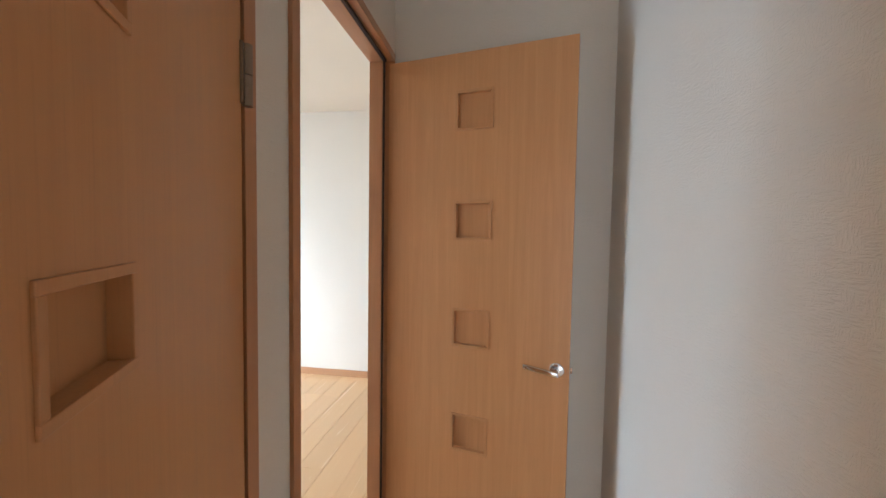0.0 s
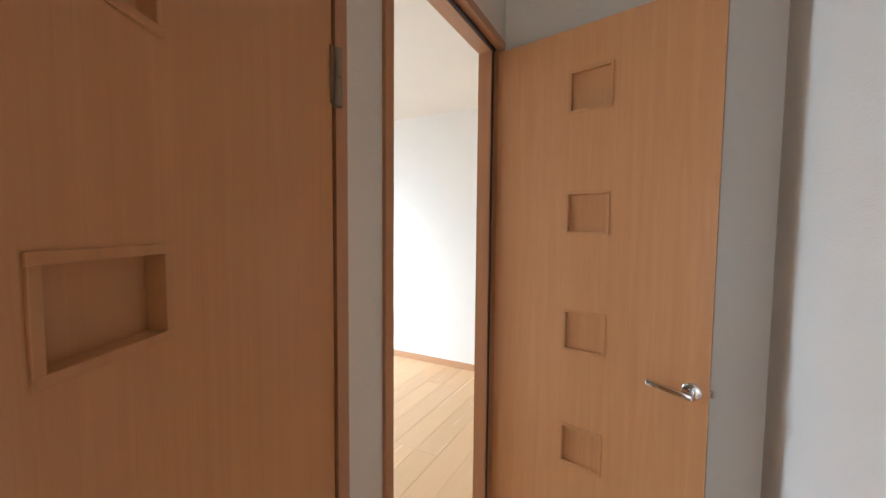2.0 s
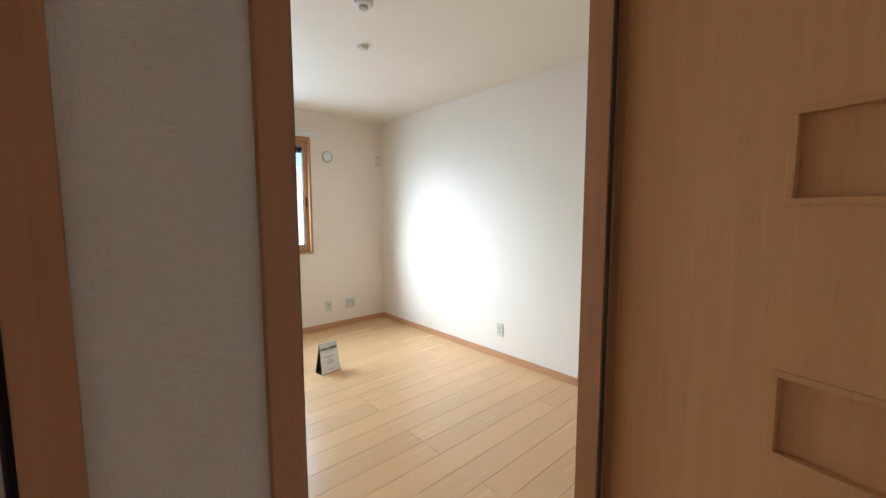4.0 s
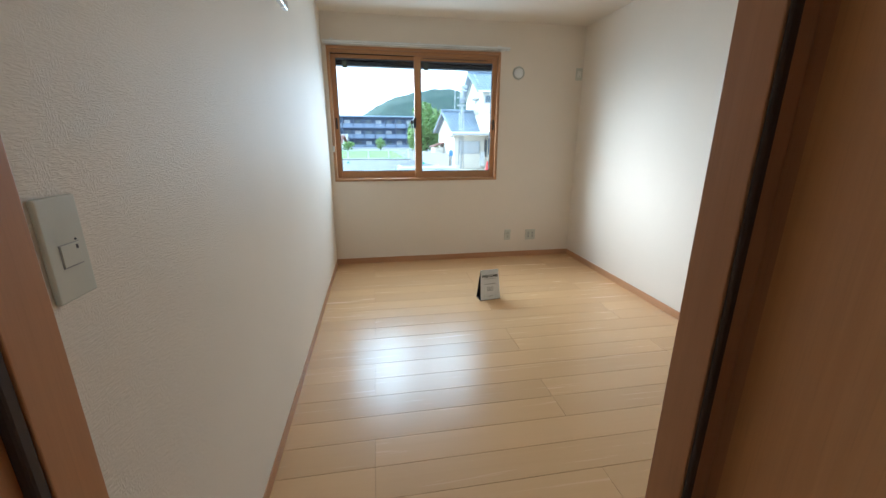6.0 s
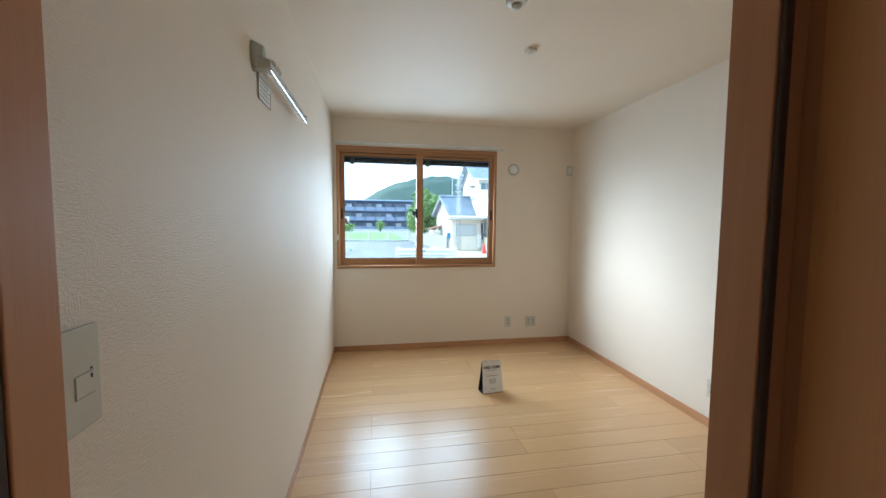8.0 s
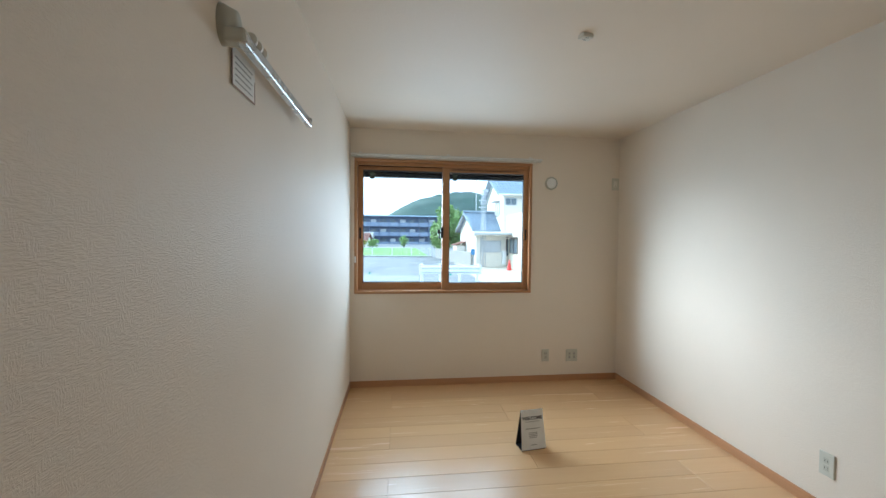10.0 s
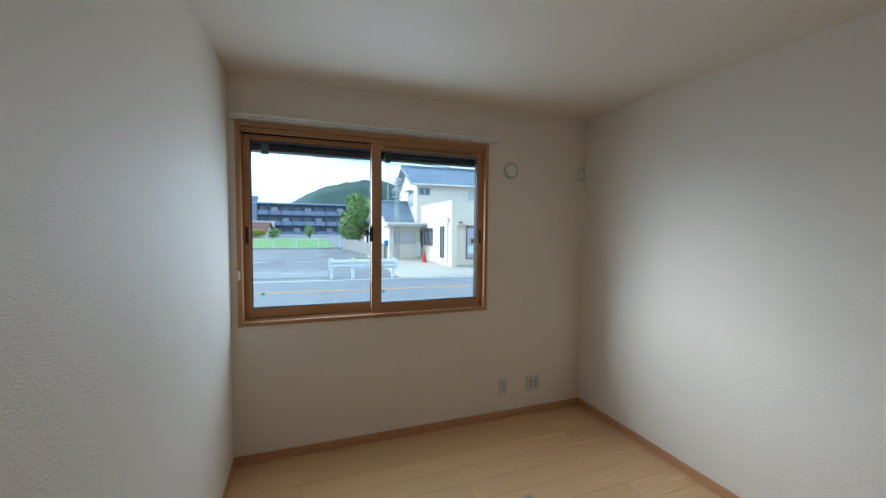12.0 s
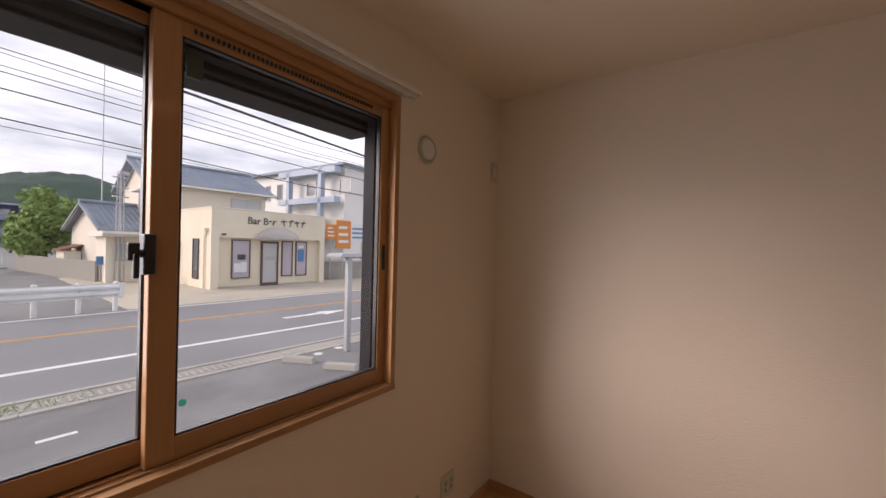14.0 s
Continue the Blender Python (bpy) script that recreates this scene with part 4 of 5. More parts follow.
# the barber's shop: a low cream box with a recessed front
def shop():
    s = thing("shop", "low cream-rendered shop with a domed awning", "shop", pose(7.82, 19.86, GROUND, 0, 0, -1.2))
    length, depth, h = 5.62, 6.0, 3.52
    body = bmesh.new()
    block(body, 0.32, length - 0.28, 0.28, depth, 0, 2.27)
    block(body, 0, 0.32, 0, depth, 0, 2.27)
    block(body, length - 0.28, length, 0, depth, 0, 2.27)
    block(body, 0, length, 0, depth, 2.27, h)
    part("wall", body, M_RENDER, s)
    part("roof_edge", boxed(-0.03, length + 0.03, -0.03, depth + 0.03, h, h + 0.05, 0.01), M_RENDER_P, s)
    part("plinth", boxed(0.32, length - 0.28, 0.255, 0.285, 0, 0.10), M_CONC_W, s)
    for x0, x1 in ((0.96, 1.76), (3.34, 3.90), (4.10, 4.70)):
        house_window(s, x0 + 0.03, x1 - 0.03, 0.48, 2.14, 0.28, M_LILAC, None, 0, M_BROWN)
    for x0, z0, w, hh, mt in ((1.20, 1.28, 0.36, 0.24, M_INK), (1.05, 0.72, 0.30, 0.40, M_SIGN_W), (1.36, 0.70, 0.26, 0.48, M_SIGN_W), (4.20, 1.15, 0.36, 0.62, M_SIGN_B), (4.22, 1.86, 0.3, 0.12, M_SIGN_W)):
        part("poster", boxed(x0, x0 + w, 0.235, 0.241, z0, z0 + hh), mt, s)
    d = part("door", boxed(2.36, 3.05, 0.22, 0.25, 0.16, 2.05), M_HWIN_L, s, "glazed shop door")
    for q in ((2.27, 2.36, 0.02, 2.14), (3.05, 3.14, 0.02, 2.14), (2.36, 3.05, 2.05, 2.14), (2.36, 3.05, 0.02, 0.18)):
        part("door_frame", boxed(q[0], q[1], 0.20, 0.275, q[2], q[3]), M_BROWN, d)
    for z in (1.36, 1.27):
        part("print", boxed(2.44, 2.96, 0.213, 0.219, z, z + 0.05), M_INK_G, d)
    part("pull", tube(bmesh.new(), (2.98, 0.17, 0.85), (2.98, 0.17, 1.25), 0.015, None, 8), M_GALV, d)
    # domed awning with ribs
    aw = bmesh.new()
    n, mrad = 14, 8
    cx, half, out, rise = 2.92, 1.12, 0.75, 0.58
    gridv = []
    for j in range(mrad + 1):
        b = math.pi / 2 * j / mrad
        gridv.append([aw.verts.new((cx + half * math.cos(math.pi * i / n) * (math.cos(b) * 0.35 + 0.65 if j < mrad else 0.65), -out * math.sin(math.pi * i / n) * math.cos(b), 2.26 + rise * math.sin(b) * (0.35 + 0.65 * math.sin(math.pi * i / n)))) for i in range(n + 1)])
    for j in range(mrad):
        for i in range(n):
            aw.faces.new((gridv[j][i], gridv[j][i + 1], gridv[j + 1][i + 1], gridv[j + 1][i]))
    bmesh.ops.solidify(aw, geom=list(aw.faces), thickness=0.02)
    awn = part("awning", aw, M_AWNING, s, "pale domed awning")
    part("valance", tube(bmesh.new(), (cx - half, -0.02, 2.26), (cx + half, -0.02, 2.26), 0.02, None, 6), M_AWNING, awn)
    lettering("sign_lettering", "Bar Ber", 0.44, pose(2.18, -0.004, 3.06, 90, 0, 0), M_INK, s, 0.012)
    # four slanting brush-like marks after the word
    for k, (dx, w, up) in enumerate(((3.26, 0.30, 0.0), (3.62, 0.28, 0.03), (3.96, 0.30, -0.01), (4.30, 0.28, 0.0))):
        bar = bmesh.new()
        block(bar, dx - w / 2, dx + w / 2, -0.02, 0.0, 3.10 + up, 3.155 + up)
        block(bar, dx - 0.03, dx + 0.025, -0.02, 0.0, 2.90, 3.22 + up)
        for v in bar.verts:
            v.co.x += 0.30 * (v.co.z - 3.06) * (1 if k % 2 else -0.6)
            v.co.z += 0.10 * (v.co.x - dx)
        part("sign_bar", bar, M_INK, s)
    part("small_lamp", boxed(0.42, 0.58, -0.07, 0.0, 2.36, 2.44), M_BROWN, s)
    # left side: slim window, downpipe, meter
    m = left_face(depth)
    house_window(s, depth - 1.75, depth - 1.25, 0.45, 2.15, 0.0, M_HWIN, m, 0, M_BROWN)
    pipe = bmesh.new()
    tube(pipe, (-0.06, 0.55, 0.0), (-0.06, 0.55, 2.30), 0.035, None, 8)
    tube(pipe, (-0.06, 0.55, 2.30), (-0.03, 0.35, 2.62), 0.035, None, 8)
    part("downpipe", pipe, M_RENDER_P, s)
    part("wall_box", boxed(-0.16, 0.0, 0.30, 0.52, 2.50, 2.66, 0.01), M_RENDER_P, s)
    house_window(s, 0.9, 2.6, 1.05, 1.95, 0.0, M_HWIN, m, 1, M_BROWN)
    part("window_hood", boxed(-0.30, 0.0, depth - 2.65, depth - 0.85, 2.02, 2.08, 0.01), M_BROWN, s)
    return s


shop()


def annex():
    a = thing("annex", "low cream annex with a flat canopy roof", "annex", pose(5.70, 25.6, GROUND, 0, 0, -3) @ Matrix.Scale(1.15, 4))
    part("wall", hollow(2.6, 2.0, 1.9), M_RENDER_P, a)
    part("roof", boxed(-0.25, 2.9, -0.8, 2.1, 1.9, 2.12, 0.02), M_RENDER_P, a)
    part("gutter", boxed(-0.25, 2.9, -0.86, -0.80, 1.93, 2.02, 0.02), M_GALV, a)
    house_window(a, 0.35, 1.45, 0.95, 1.55, 0.0, M_HWIN_L, None, 1)
    house_window(a, 1.85, 2.45, 0.75, 1.65, 0.0, M_HWIN, None, 1, M_BROWN)
    part("box", boxed(1.55, 1.80, -0.22, 0.0, 0.2, 1.0, 0.02), M_RENDER_W, a)


annex()
cone = thing("traffic_cone", "red traffic cone beside the shop wall", "traffic cone", pose(7.26, 22.9, GROUND) @ Matrix.Scale(1.3, 4))
part("cone", lathe([(0.12, 0.03), (0.03, 0.50), (0.02, 0.52)], 18), M_RED, cone)
part("foot", boxed(-0.14, 0.14, -0.14, 0.14, 0, 0.03, 0.01), M_RED, cone)
extinguisher = thing("red_marker", "small red hydrant marker by the wall", "marker", pose(5.85, 25.9, GROUND))
part("pole", tube(bmesh.new(), (0, 0, 0), (0, 0, 0.75), 0.035, None, 10), M_RED, extinguisher)
part("head", boxed(-0.10, 0.10, -0.03, 0.03, 0.62, 0.86, 0.02), M_RED, extinguisher)
part("base", boxed(-0.12, 0.12, -0.12, 0.12, 0, 0.05, 0.01), M_CONC, extinguisher)


blue = thing("blue_notice", "small blue notice board on a short post", "sign", pose(5.62, 26.1, GROUND))
part("pole", tube(bmesh.new(), (0, 0, 0), (0, 0, 0.95), 0.03, None, 10), M_GALV, blue)
part("board", boxed(-0.16, 0.16, -0.045, -0.02, 0.85, 1.25, 0.01), M_SIGN_B, blue)


def big_house():
    h = thing("house", "two-storey cream house with grey tiled roof", "house", pose(8.50, 28.9, GROUND, 0, 0, -3))
    L, D, H, R = 6.5, 7.0, 5.60, 7.15
    part("wall", hollow(L, D, H, R - H), M_RENDER_P, h)
    roof = part("roof", gable_roof(L, D, H, R, 0.55), M_TILE, h, "grey tiled gable roof")
    tagged(part("tile_ribs", tile_ribs(L, D, H, R, 0.55), M_TILE, roof), kind="stuff")
    part("gutter", tube(bmesh.new(), (-0.5, -0.62, H - 0.28), (L + 0.5, -0.62, H - 0.28), 0.06, None, 8), M_RENDER_P, h)
    house_window(h, 0.20, 1.00, 4.62, 5.08, 0.0, M_HWIN, None, 1)
    house_window(h, 4.25, 6.15, 4.20, 4.92, 0.0, M_HWIN_L, None, 1)
    part("band", boxed(-0.03, L + 0.03, -0.03, 0.0, 3.3, 3.45), M_RENDER_W, h)
    m = left_face(D)
    house_window(h, 4.2, 5.8, 3.9, 4.9, 0.0, M_HWIN_L, m, 1)
    part("awning", prism([(0, 0), (1.7, 0), (1.7, 0.08), (0, 0.08)], 0.5, m @ pose(4.1, -0.5, 5.0)), M_RENDER_W, h)
    part("barge_board", prism([(0, H), (D / 2, R + 0.02), (D, H), (D, H - 0.2), (D / 2, R - 0.2), (0, H - 0.2)], 0.06, m @ pose(0, -0.1, 0)), M_RENDER_W, h)


big_house()


def small_house():
    h = thing("house", "small white house with grey tiled roof", "house", pose(6.55, 29.8, GROUND, 0, 0, 6))
    L, D, H, R = 2.6, 4.6, 2.85, 4.15
    part("wall", hollow(L, D, H, R - H), M_RENDER_P, h)
    roof = part("roof", gable_roof(L, D, H, R, 0.4), M_TILE, h, "grey tiled gable roof")
    tagged(part("tile_ribs", tile_ribs(L, D, H, R, 0.4), M_TILE, roof), kind="stuff")
    part("barge_board", prism([(-0.3, H - 0.15), (D / 2, R + 0.02), (D + 0.3, H - 0.15), (D + 0.3, H - 0.38), (D / 2, R - 0.22), (-0.3, H - 0.38)], 0.06, left_face(D) @ pose(0, -0.35, 0)), M_BLOCK, h)
    house_window(h, 0.4, 1.7, 1.0, 1.85, 0.0, M_HWIN_L, None, 2)
    part("lean_to", boxed(-0.8, -0.05, 2.9, 4.1, 0, 1.35), M_RENDER_P, h)
    part("lean_to_roof", prism([(-0.95, 1.35), (0, 1.65), (0, 1.73), (-0.95, 1.43)], 1.5, pose(0, 2.75, 0)), M_TILE_R, h, "rusty red lean-to roof")


small_house()


def white_building():
    b = thing("apartment_house", "white three-storey building with blue-grey columns", "building", pose(20.5, 43.8, GROUND, 0, 0, -87.5) @ Matrix.Scale(1.20, 4))
    L, D, H = 13.5, 9.0, 7.15
    part("wall", boxed(0, L, 0, D, 0, H), M_RENDER_W, b)
    part("roof", boxed(-0.4, L + 0.4, -0.5, D, H, H + 0.18, 0.02), M_TILE, b)
    for x in (1.5, 4.2, 5.8):
        for z in (5.2, 2.6):
            house_window(b, x, x + (1.7 if x < 2 else 0.6), z, z + 1.15, 0.0, M_HWIN, None, 1 if x < 2 else 0)
    for x in (8.2, 11.8):
        part("column", boxed(x, x + 0.32, -0.9, -0.55, 0, H), M_BLUEG, b)
        house_window(b, x + 1.3, x + 2.3, 5.3, 6.2, 0.0, M_HWIN, None, 0)
    for z in (2.3, 4.6, H - 0.5):
        part("beam", boxed(7.2, L, -0.9, -0.35, z, z + 0.4), M_BLUEG, b)
    part("balcony", boxed(7.4, L, -0.35, -0.02, 2.5, 3.5), M_RENDER_P, b)


white_building()


def sign_boards():
    for x, y, w, z0, z1, mt, label in ((14.5, 20.6, 0.58, 2.37, 3.24, M_SIGN_O, "orange upright shop sign on a pole"), (15.25, 20.4, 0.92, 1.86, 3.50, M_SIGN_O, "orange and white menu sign on a pole"), (18.7, 22.6, 2.3, 2.3, 3.5, M_SIGN_W, "wide white shop sign with blue print")):
        s = thing("shop_sign", label, "sign", pose(x, y, GROUND, 0, 0, -14), "roadside signs")
        part("pole", tube(bmesh.new(), (0, 0.06, 0), (0, 0.06, z1), 0.04, None, 10), M_GALV, s)
        part("board", boxed(-w / 2, w / 2, -0.05, 0.03, z0, z1, 0.01), mt, s)
        trim = M_SIGN_W if mt is M_SIGN_O else M_SIGN_B
        for k in range(3):
            zz = z0 + (z1 - z0) * (0.2 + 0.25 * k)
            part("print", boxed(-w * 0.34, w * 0.34 - 0.05 * k, -0.056, -0.05, zz, zz + (z1 - z0) * 0.1), trim, s)
    w = thing("boundary_wall", "low grey wall beside the shop", "wall", pose(13.6, 20.9, GROUND, 0, 0, -3))
    part("wall", boxed(0, 5.5, 0, 0.12, 0, 1.05, 0.01), M_BLOCK, w)
    part("coping", boxed(-0.02, 5.52, -0.03, 0.15, 1.05, 1.12, 0.01), M_CONC, w)


sign_boards()


def flats():
    b = thing("apartment_block", "long dark three-storey apartment block", "building", pose(-12.4, 120, GROUND, 0, 0, 0))
    L, D, H = 29.5, 10.0, 8.85
    part("wall", boxed(0, L, 1.4, D, -3, H - 0.2), M_FLAT, b)
    part("roof", boxed(-0.4, L + 0.4, -0.3, D + 0.3, H - 0.2, H + 0.12), M_BLUEG, b)
    part("stair_tower", boxed(-1.0, 0.6, 0.0, 3.2, -3, H + 0.9), M_FLAT_L, b)
    part("tank", boxed(-2.0, 0.9, 0.5, 3.0, H + 0.9, H + 1.8), M_FLAT_L, b)
    for k in range(3):
        z = k * 3.0 - 0.4
        part("balcony", boxed(0.6, L, 0.0, 0.12, z, z + 1.15), M_FLAT_L, b)
        part("slab", boxed(0.6, L, 0.0, 1.4, z - 0.18, z), M_FLAT, b)
        for i in range(9):
            x = 1.2 + i * 3.05
            w = part("window", boxed(x, x + 1.7, 1.34, 1.39, z + 0.2, z + 2.15), M_HWIN if (i + k) % 3 else M_HWIN_L, b)
            part("frame", boxed(x + 0.82, x + 0.88, 1.30, 1.34, z + 0.2, z + 2.15), M_GALV, w)
    for i in range(10):
        x = 0.6 + i * 3.1
        part("pier", boxed(x, x + 0.25, 0.0, 1.4, -3, H - 0.2), M_FLAT, b)


flats()


def low_house(x, y, length, depth, height, ridge, wall_mat, roof_mat, label, turn=0.0):
    h = thing("house", label, "house", pose(x, y, GROUND, 0, 0, turn))
    part("wall", hollow(length, depth, height, ridge - height), wall_mat, h)
    part("roof", gable_roof(length, depth, height, ridge, 0.5), roof_mat, h)
    for k in range(max(1, int(length / 2.5))):
        house_window(h, 0.6 + k * 2.4, 1.8 + k * 2.4, height * 0.4, height * 0.8, 0.0, M_HWIN, None, 1)


low_house(-12.2, 78, 6.2, 5.0, 1.55, 2.9, M_RENDER_P, M_TILE_R, "low house with red-brown roof beyond the field", -8)
low_house(-18.5, 86, 6.5, 5.0, 3.4, 4.3, M_RENDER_W, M_TILE, "grey-roofed white house beyond the field", 5)
low_house(-12.3, 96, 6.0, 5.0, 2.2, 3.4, M_RENDER_W, M_CONC, "pale low building beyond the field", 0)


# fence between the lot and the field
def field_fence():
    f = thing("field_fence", "white mesh fence along the green field", "fence", pose(-22.2, 39.6, GROUND))
    for i in range(14):
        part("post", tube(bmesh.new(), (i * 2.0, 0, 0), (i * 2.0, 0, 1.0), 0.04, None, 8), M_RAIL, f)
    for z in (0.12, 0.95):
        part("rail", tube(bmesh.new(), (0, 0, z), (26, 0, z), 0.022, None, 6), M_RAIL, f)
    wires = bmesh.new()
    for i in range(208):
        x = i * 0.125
        block(wires, x - 0.004, x + 0.004, -0.004, 0.004, 0.12, 0.95)
    for z in (0.3, 0.5, 0.7):
        block(wires, 0, 26, -0.004, 0.004, z - 0.004, z + 0.004)
    tagged(part("mesh_wires", wires, M_RAIL, f), kind="stuff")
    part("footing", boxed(-0.2, 26.2, -0.1, 0.1, 0, 0.10), M_CONC, f)


field_fence()


# ---- trees, shrubs, hills ----
def crown(bm, centre, radii, count, seed, size=0.16):
    """Leaf clumps scattered through a lumpy volume, thinner towards the outside."""
    r = random.Random(seed)
    lumps = [(Vector((r.gauss(0, 0.40), r.gauss(0, 0.40), r.gauss(0, 0.40))), 0.36 + r.random() * 0.28) for _ in range(24)]
    for _ in range(count):
        c, k = r.choice(lumps)
        d = Vector((r.gauss(0, 1), r.gauss(0, 1), r.gauss(0, 1))).normalized() * k * (r.random() ** 0.4)
        p = c + d
        if p.length > 1.12:
            p = p.normalized() * (0.85 + 0.3 * r.random())
        p = Vector((centre[0] + p.x * radii[0], centre[1] + p.y * radii[1], centre[2] + p.z * radii[2]))
        s = size * (0.5 + r.random())
        n = Vector((r.gauss(0, 1), r.gauss(0, 1), r.gauss(0.5, 1))).normalized()
        u = n.orthogonal().normalized()
        v = n.cross(u)
        a = r.random() * 6.3
        u, v = u * math.cos(a) + v * math.sin(a), v * math.cos(a) - u * math.sin(a)
        pts = (p - u * s * 0.5, p - v * s * 0.28, p + u * s * 0.55 - n * s * 0.12, p + v * s * 0.28)
        bm.faces.new([bm.verts.new(q) for q in pts])
    return bm


def tree(x, y, height, spread_r, seed, label, count=5200):
    t = thing("tree", label, "tree", pose(x, y, GROUND))
    r = random.Random(seed)
    trunk = bmesh.new()
    top = height * 0.72
    pts = [Vector((r.gauss(0, 0.03) * k, r.gauss(0, 0.03) * k, top * k / 5)) for k in range(6)]
    for k in range(5):
        tube(trunk, pts[k], pts[k + 1], 0.13 * (1 - k * 0.16), 0.13 * (1 - (k + 1) * 0.16), 9)
    for k in range(9):
        a, z = r.random() * 6.3, height * (0.25 + 0.45 * r.random())
        e = Vector((math.cos(a) * spread_r * 0.7, math.sin(a) * spread_r * 0.7, z + height * 0.16))
        tube(trunk, (0, 0, z), e, 0.05, 0.012, 6)
    part("trunk", trunk, M_BARK, t)
    tagged(part("crown", crown(bmesh.new(), (0, 0, height * 0.58), (spread_r, spread_r, height * 0.44), count, seed, 0.26), M_LEAF, t), kind="stuff")


tree(5.35, 36.9, 5.0, 1.65, 3, "round leafy green tree behind the block wall", 9000)
for i, (x, y, h, w) in enumerate(((-4.4, 74.0, 1.7, 1.3), (1.6, 76.0, 2.4, 0.9), (7.6, 76.0, 2.2, 1.2))):
    tree(x, y, h, w, 20 + i, "small green shrub at the field's far edge", 700)
yb = thing("shrub", "yellow flowering shrub beside the field", "shrub", pose(-7.5, 74.0, GROUND))
tagged(part("crown", crown(bmesh.new(), (0, 0, 0.9), (1.9, 0.8, 0.8), 900, 9, 0.3), M_YELLOW, yb), kind="stuff")
part("stems", tube(bmesh.new(), (0, 0, 0), (0, 0, 0.8), 0.08, 0.03, 7), M_BARK, yb)


def ridge_mesh(heights, x0, x1, y0, depth, seed, rough_amp, nx=150, ny=26):
    """A wooded slope: height along x by a smooth function, rising from front to back."""
    bm = bmesh.new()
    rows = []
    for j in range(ny + 1):
        v = j / ny
        row = []
        for i in range(nx + 1):
            u = i / nx
            x = x0 + (x1 - x0) * u
            top = heights(x)
            z = top * math.sin(v * math.pi / 2) ** 0.8
            n = noise.fractal(Vector((x * 0.02 + seed, v * 4, seed)), 1.0, 2.0, 5)
            fine = noise.fractal(Vector((x * 0.16 + seed, v * 30, seed)), 0.9, 2.1, 4)
            row.append(bm.verts.new((x, y0 + depth * v, GROUND + max(0, z + rough_amp * (n * 1.5 + fine) * min(1, top / 20) * v))))
        rows.append(row)
    for j in range(ny):
        for i in range(nx):
            bm.faces.new((rows[j][i], rows[j][i + 1], rows[j + 1][i + 1], rows[j + 1][i]))
    return bm


def hill_line(x):
    return 58.5 * math.exp(-(abs(x - 75) / 104) ** 2.0) + 1.2 * math.sin(x * 0.09)


structure("hill", ridge_mesh(hill_line, -160, 330, 380, 90, 3.1, 2.2), M_HILL, "dark green wooded hill", None, True)
structure("far_mountain", ridge_mesh(lambda x: 62 + 14 * math.sin(x * 0.006 + 1) + 9 * math.sin(x * 0.017), -900, 420, 1150, 160, 7.7, 5.0, 120, 10), M_FAR_HAZE, "distant mountain ridge, tinted blue for haze", None, True)


# ---- poles and overhead wires ----
def lattice_pole(x, y, h):
    p = thing("lattice_pole", "slender grey steel lattice pole", "pole", pose(x, y, GROUND, 0, 0, 20))
    r = 0.13
    for a, b in ((-1, -1), (1, -1), (1, 1), (-1, 1)):
        part("leg", tube(bmesh.new(), (a * r, b * r, 0), (a * r * 0.6, b * r * 0.6, h), 0.02, None, 6), M_GALV, p)
    n = int(h / 0.35)
    for k in range(n):
        z, q = k * 0.35, r * (1 - 0.4 * k / n)
        s = 1 if k % 2 else -1
        br = bmesh.new()
        tube(br, (-q * s, -q, z), (q * s, -q, z + 0.35), 0.009, None, 5)
        tube(br, (-q, q * s, z), (-q, -q * s, z + 0.35), 0.009, None, 5)
        part("brace", br, M_GALV, p)
    for k in range(3):
        part("crossarm", boxed(-0.35, 0.35, -0.03, 0.03, h - 0.35 - k * 0.45, h - 0.29 - k * 0.45), M_GALV, p)


lattice_pole(6.15, 25.4, 5.3)
part("lamp_head", boxed(-0.1, 0.35, -0.06, 0.06, 5.12, 5.30, 0.03), M_GALV, bpy.data.objects["lattice_pole"])
mast = thing("aerial_mast", "tall thin grey aerial mast", "mast", pose(8.65, 40.0, GROUND))
part("pole", tube(bmesh.new(), (0, 0, 0), (0, 0, 19.0), 0.045, 0.028, 8), M_GALV, mast)
part("foot", boxed(-0.15, 0.15, -0.15, 0.15, 0, 0.1), M_CONC, mast)


def wire(y, z_left, z_right, r, x0=-28.0, x1=38.0, sag=0.25):
    """An overhead cable strung along the street; heights are at x = 1.3 and x = 6.8."""
    k = (z_right - z_left) / 5.5
    bm = bmesh.new()
    last = None
    for i in range(25):
        x = x0 + (x1 - x0) * i / 24
        u = (x - 4) / 33
        p = Vector((x, y, z_left + k * (x - 1.3) * (1 if abs(x - 4) < 8 else 0.8) + sag * u * u))
        if last is not None:
            tube(bm, last, p, r, None, 5, False)
        last = p
    return solo("overhead_wire", bm, M_CABLE, "black overhead cable along the street", "cable", None, "overhead wires")


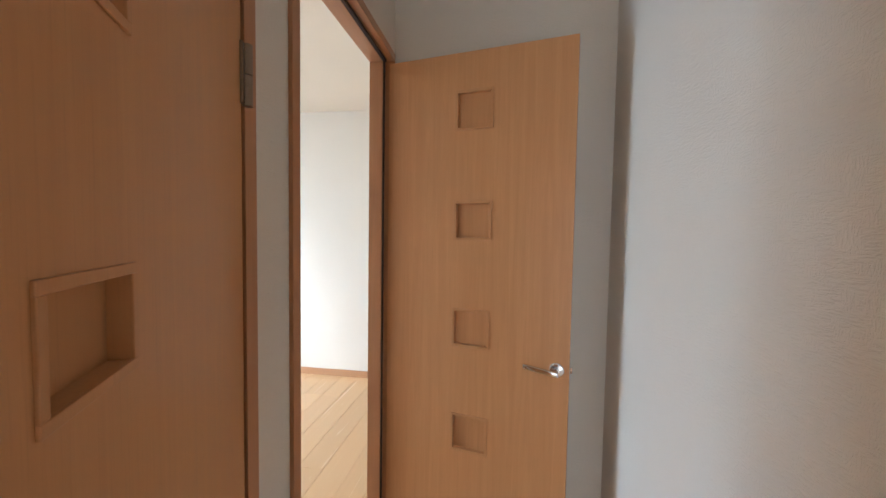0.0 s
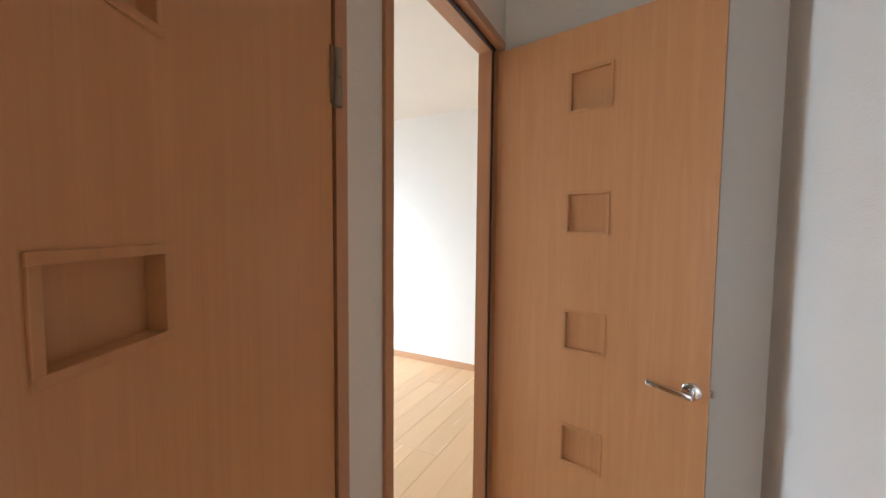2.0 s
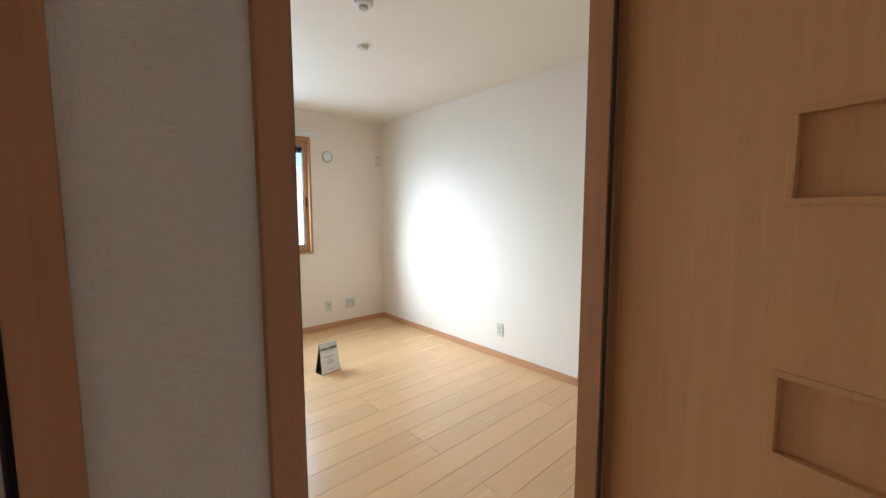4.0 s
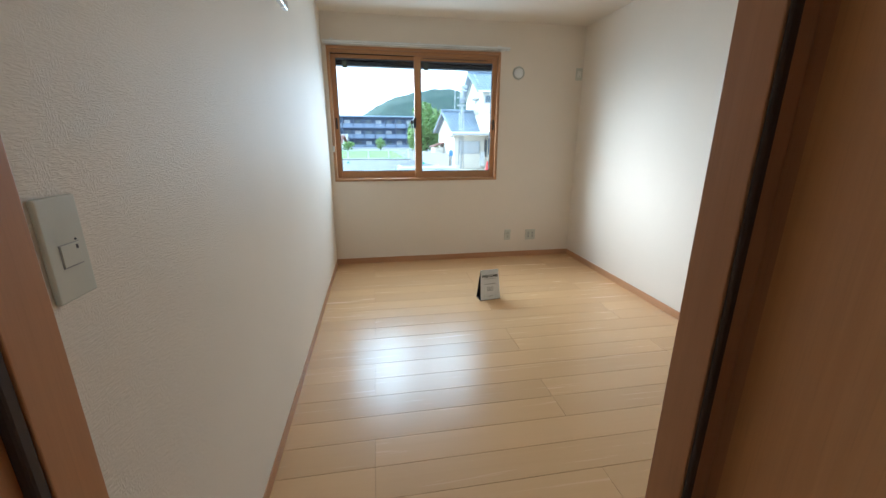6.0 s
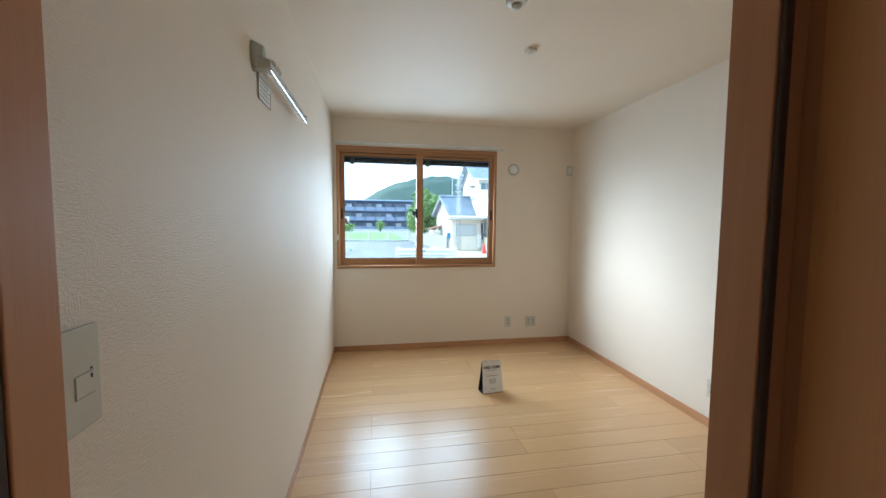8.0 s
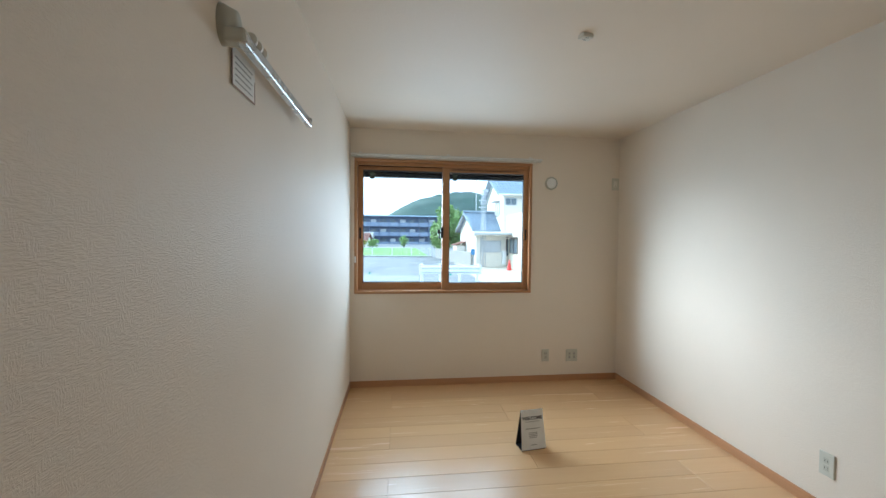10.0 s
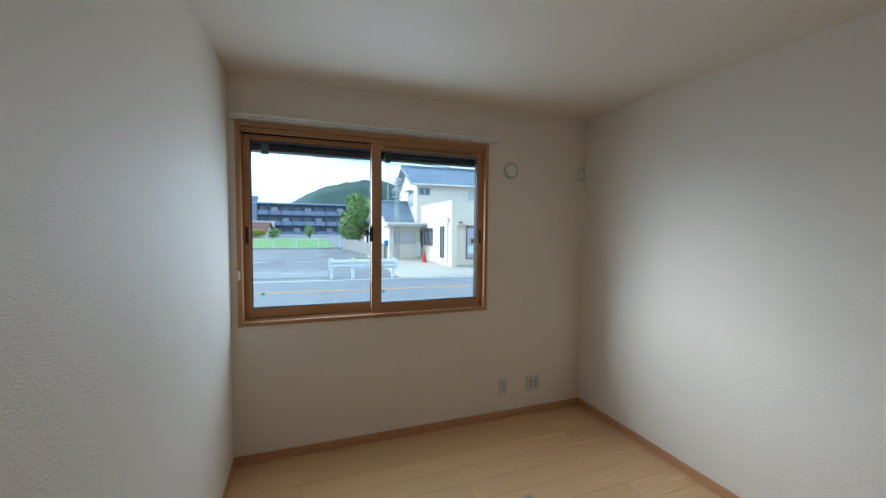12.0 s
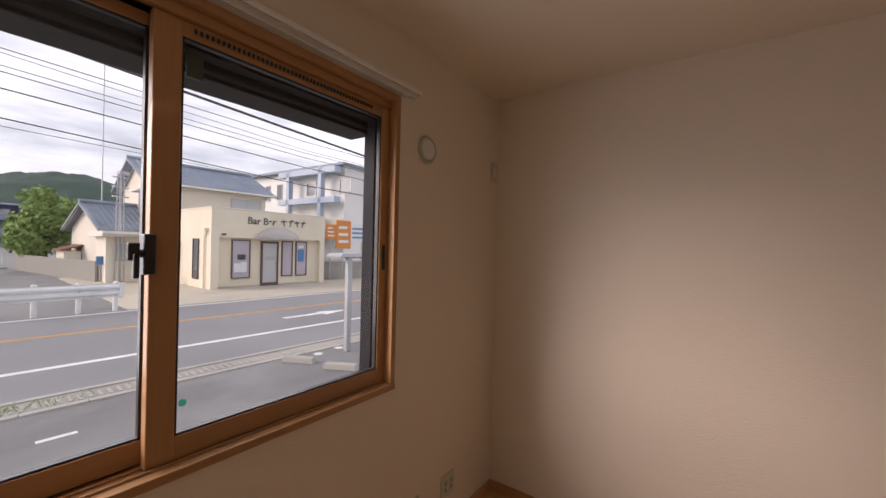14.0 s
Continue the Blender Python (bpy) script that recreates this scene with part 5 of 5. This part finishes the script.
wire(10.3, 4.28, 3.95, 0.026)
for y, a, b, r in ((17.2, 6.24, 6.06, 0.013), (17.2, 6.14, 5.80, 0.009), (17.5, 5.90, 5.68, 0.011), (17.2, 5.66, 5.41, 0.013), (17.2, 5.24, 4.99, 0.018), (17.5, 4.56, 4.28, 0.018), (17.5, 4.34, 4.20, 0.009)):
    wire(y, a, b, r)


def street_pole(x, y, h):
    """Concrete utility pole that carries the wires, beyond the view."""
    p = thing("utility_pole", "grey concrete utility pole with crossarms", "utility pole", pose(x, y, GROUND), "utility poles")
    part("shaft", tube(bmesh.new(), (0, 0, 0), (0, 0, h), 0.17, 0.11, 16), M_CONC, p)
    for z in (h - 0.4, h - 1.5):
        part("crossarm", boxed(-0.06, 0.06, -0.8, 0.8, z, z + 0.09), M_GALV, p)


for x, y in ((-28, 17.4), (38, 17.4), (-28, 10.3), (38, 10.3)):
    street_pole(x, y, 8.5)


# ---- floorboards, last ----
floor_ob = bpy.data.objects["floor"]
strips = {}


def plank(x0, x1, y0, y1):
    """One strip of the maple floor; alike strips share a mesh."""
    key = (round(x1 - x0, 3), round(y1 - y0, 3))
    if key not in strips:
        strips[key] = mesh_of("plank", boxed(0.0003, key[0] - 0.0003, 0.0004, key[1] - 0.0004, -0.012, 0.0, 0.0008, 1), M_FLOOR)
    ob = new("plank", strips[key])
    ob.parent = floor_ob
    ob.location = (x0, y0, 0)


WIDE, LONG = 0.303, 1.818
row0 = 1.03 - 4 * WIDE
row = 0
y = row0 - 3 * WIDE
while y < ROOM_L:
    k = round((y - row0) / WIDE)
    shift = 0.39 if k % 2 else 0.39 + LONG / 2
    for half in (0, 1):
        ya, yb2 = max(y + half * WIDE / 2, HALL_FAR), min(y + (half + 1) * WIDE / 2, ROOM_L)
        if yb2 - ya < 0.01:
            continue
        lo = HALL_START if ya < -0.06 else (0.0 if ya >= 0.0 else -0.10)
        hi = HALL_END if yb2 < -0.05 else ROOM_W
        x = shift - LONG * 3
        while x < hi:
            a, b = max(x, lo), min(x + LONG, hi)
            if b - a > 0.01:
                plank(a, b, ya, yb2)
            x += LONG
    y += WIDE
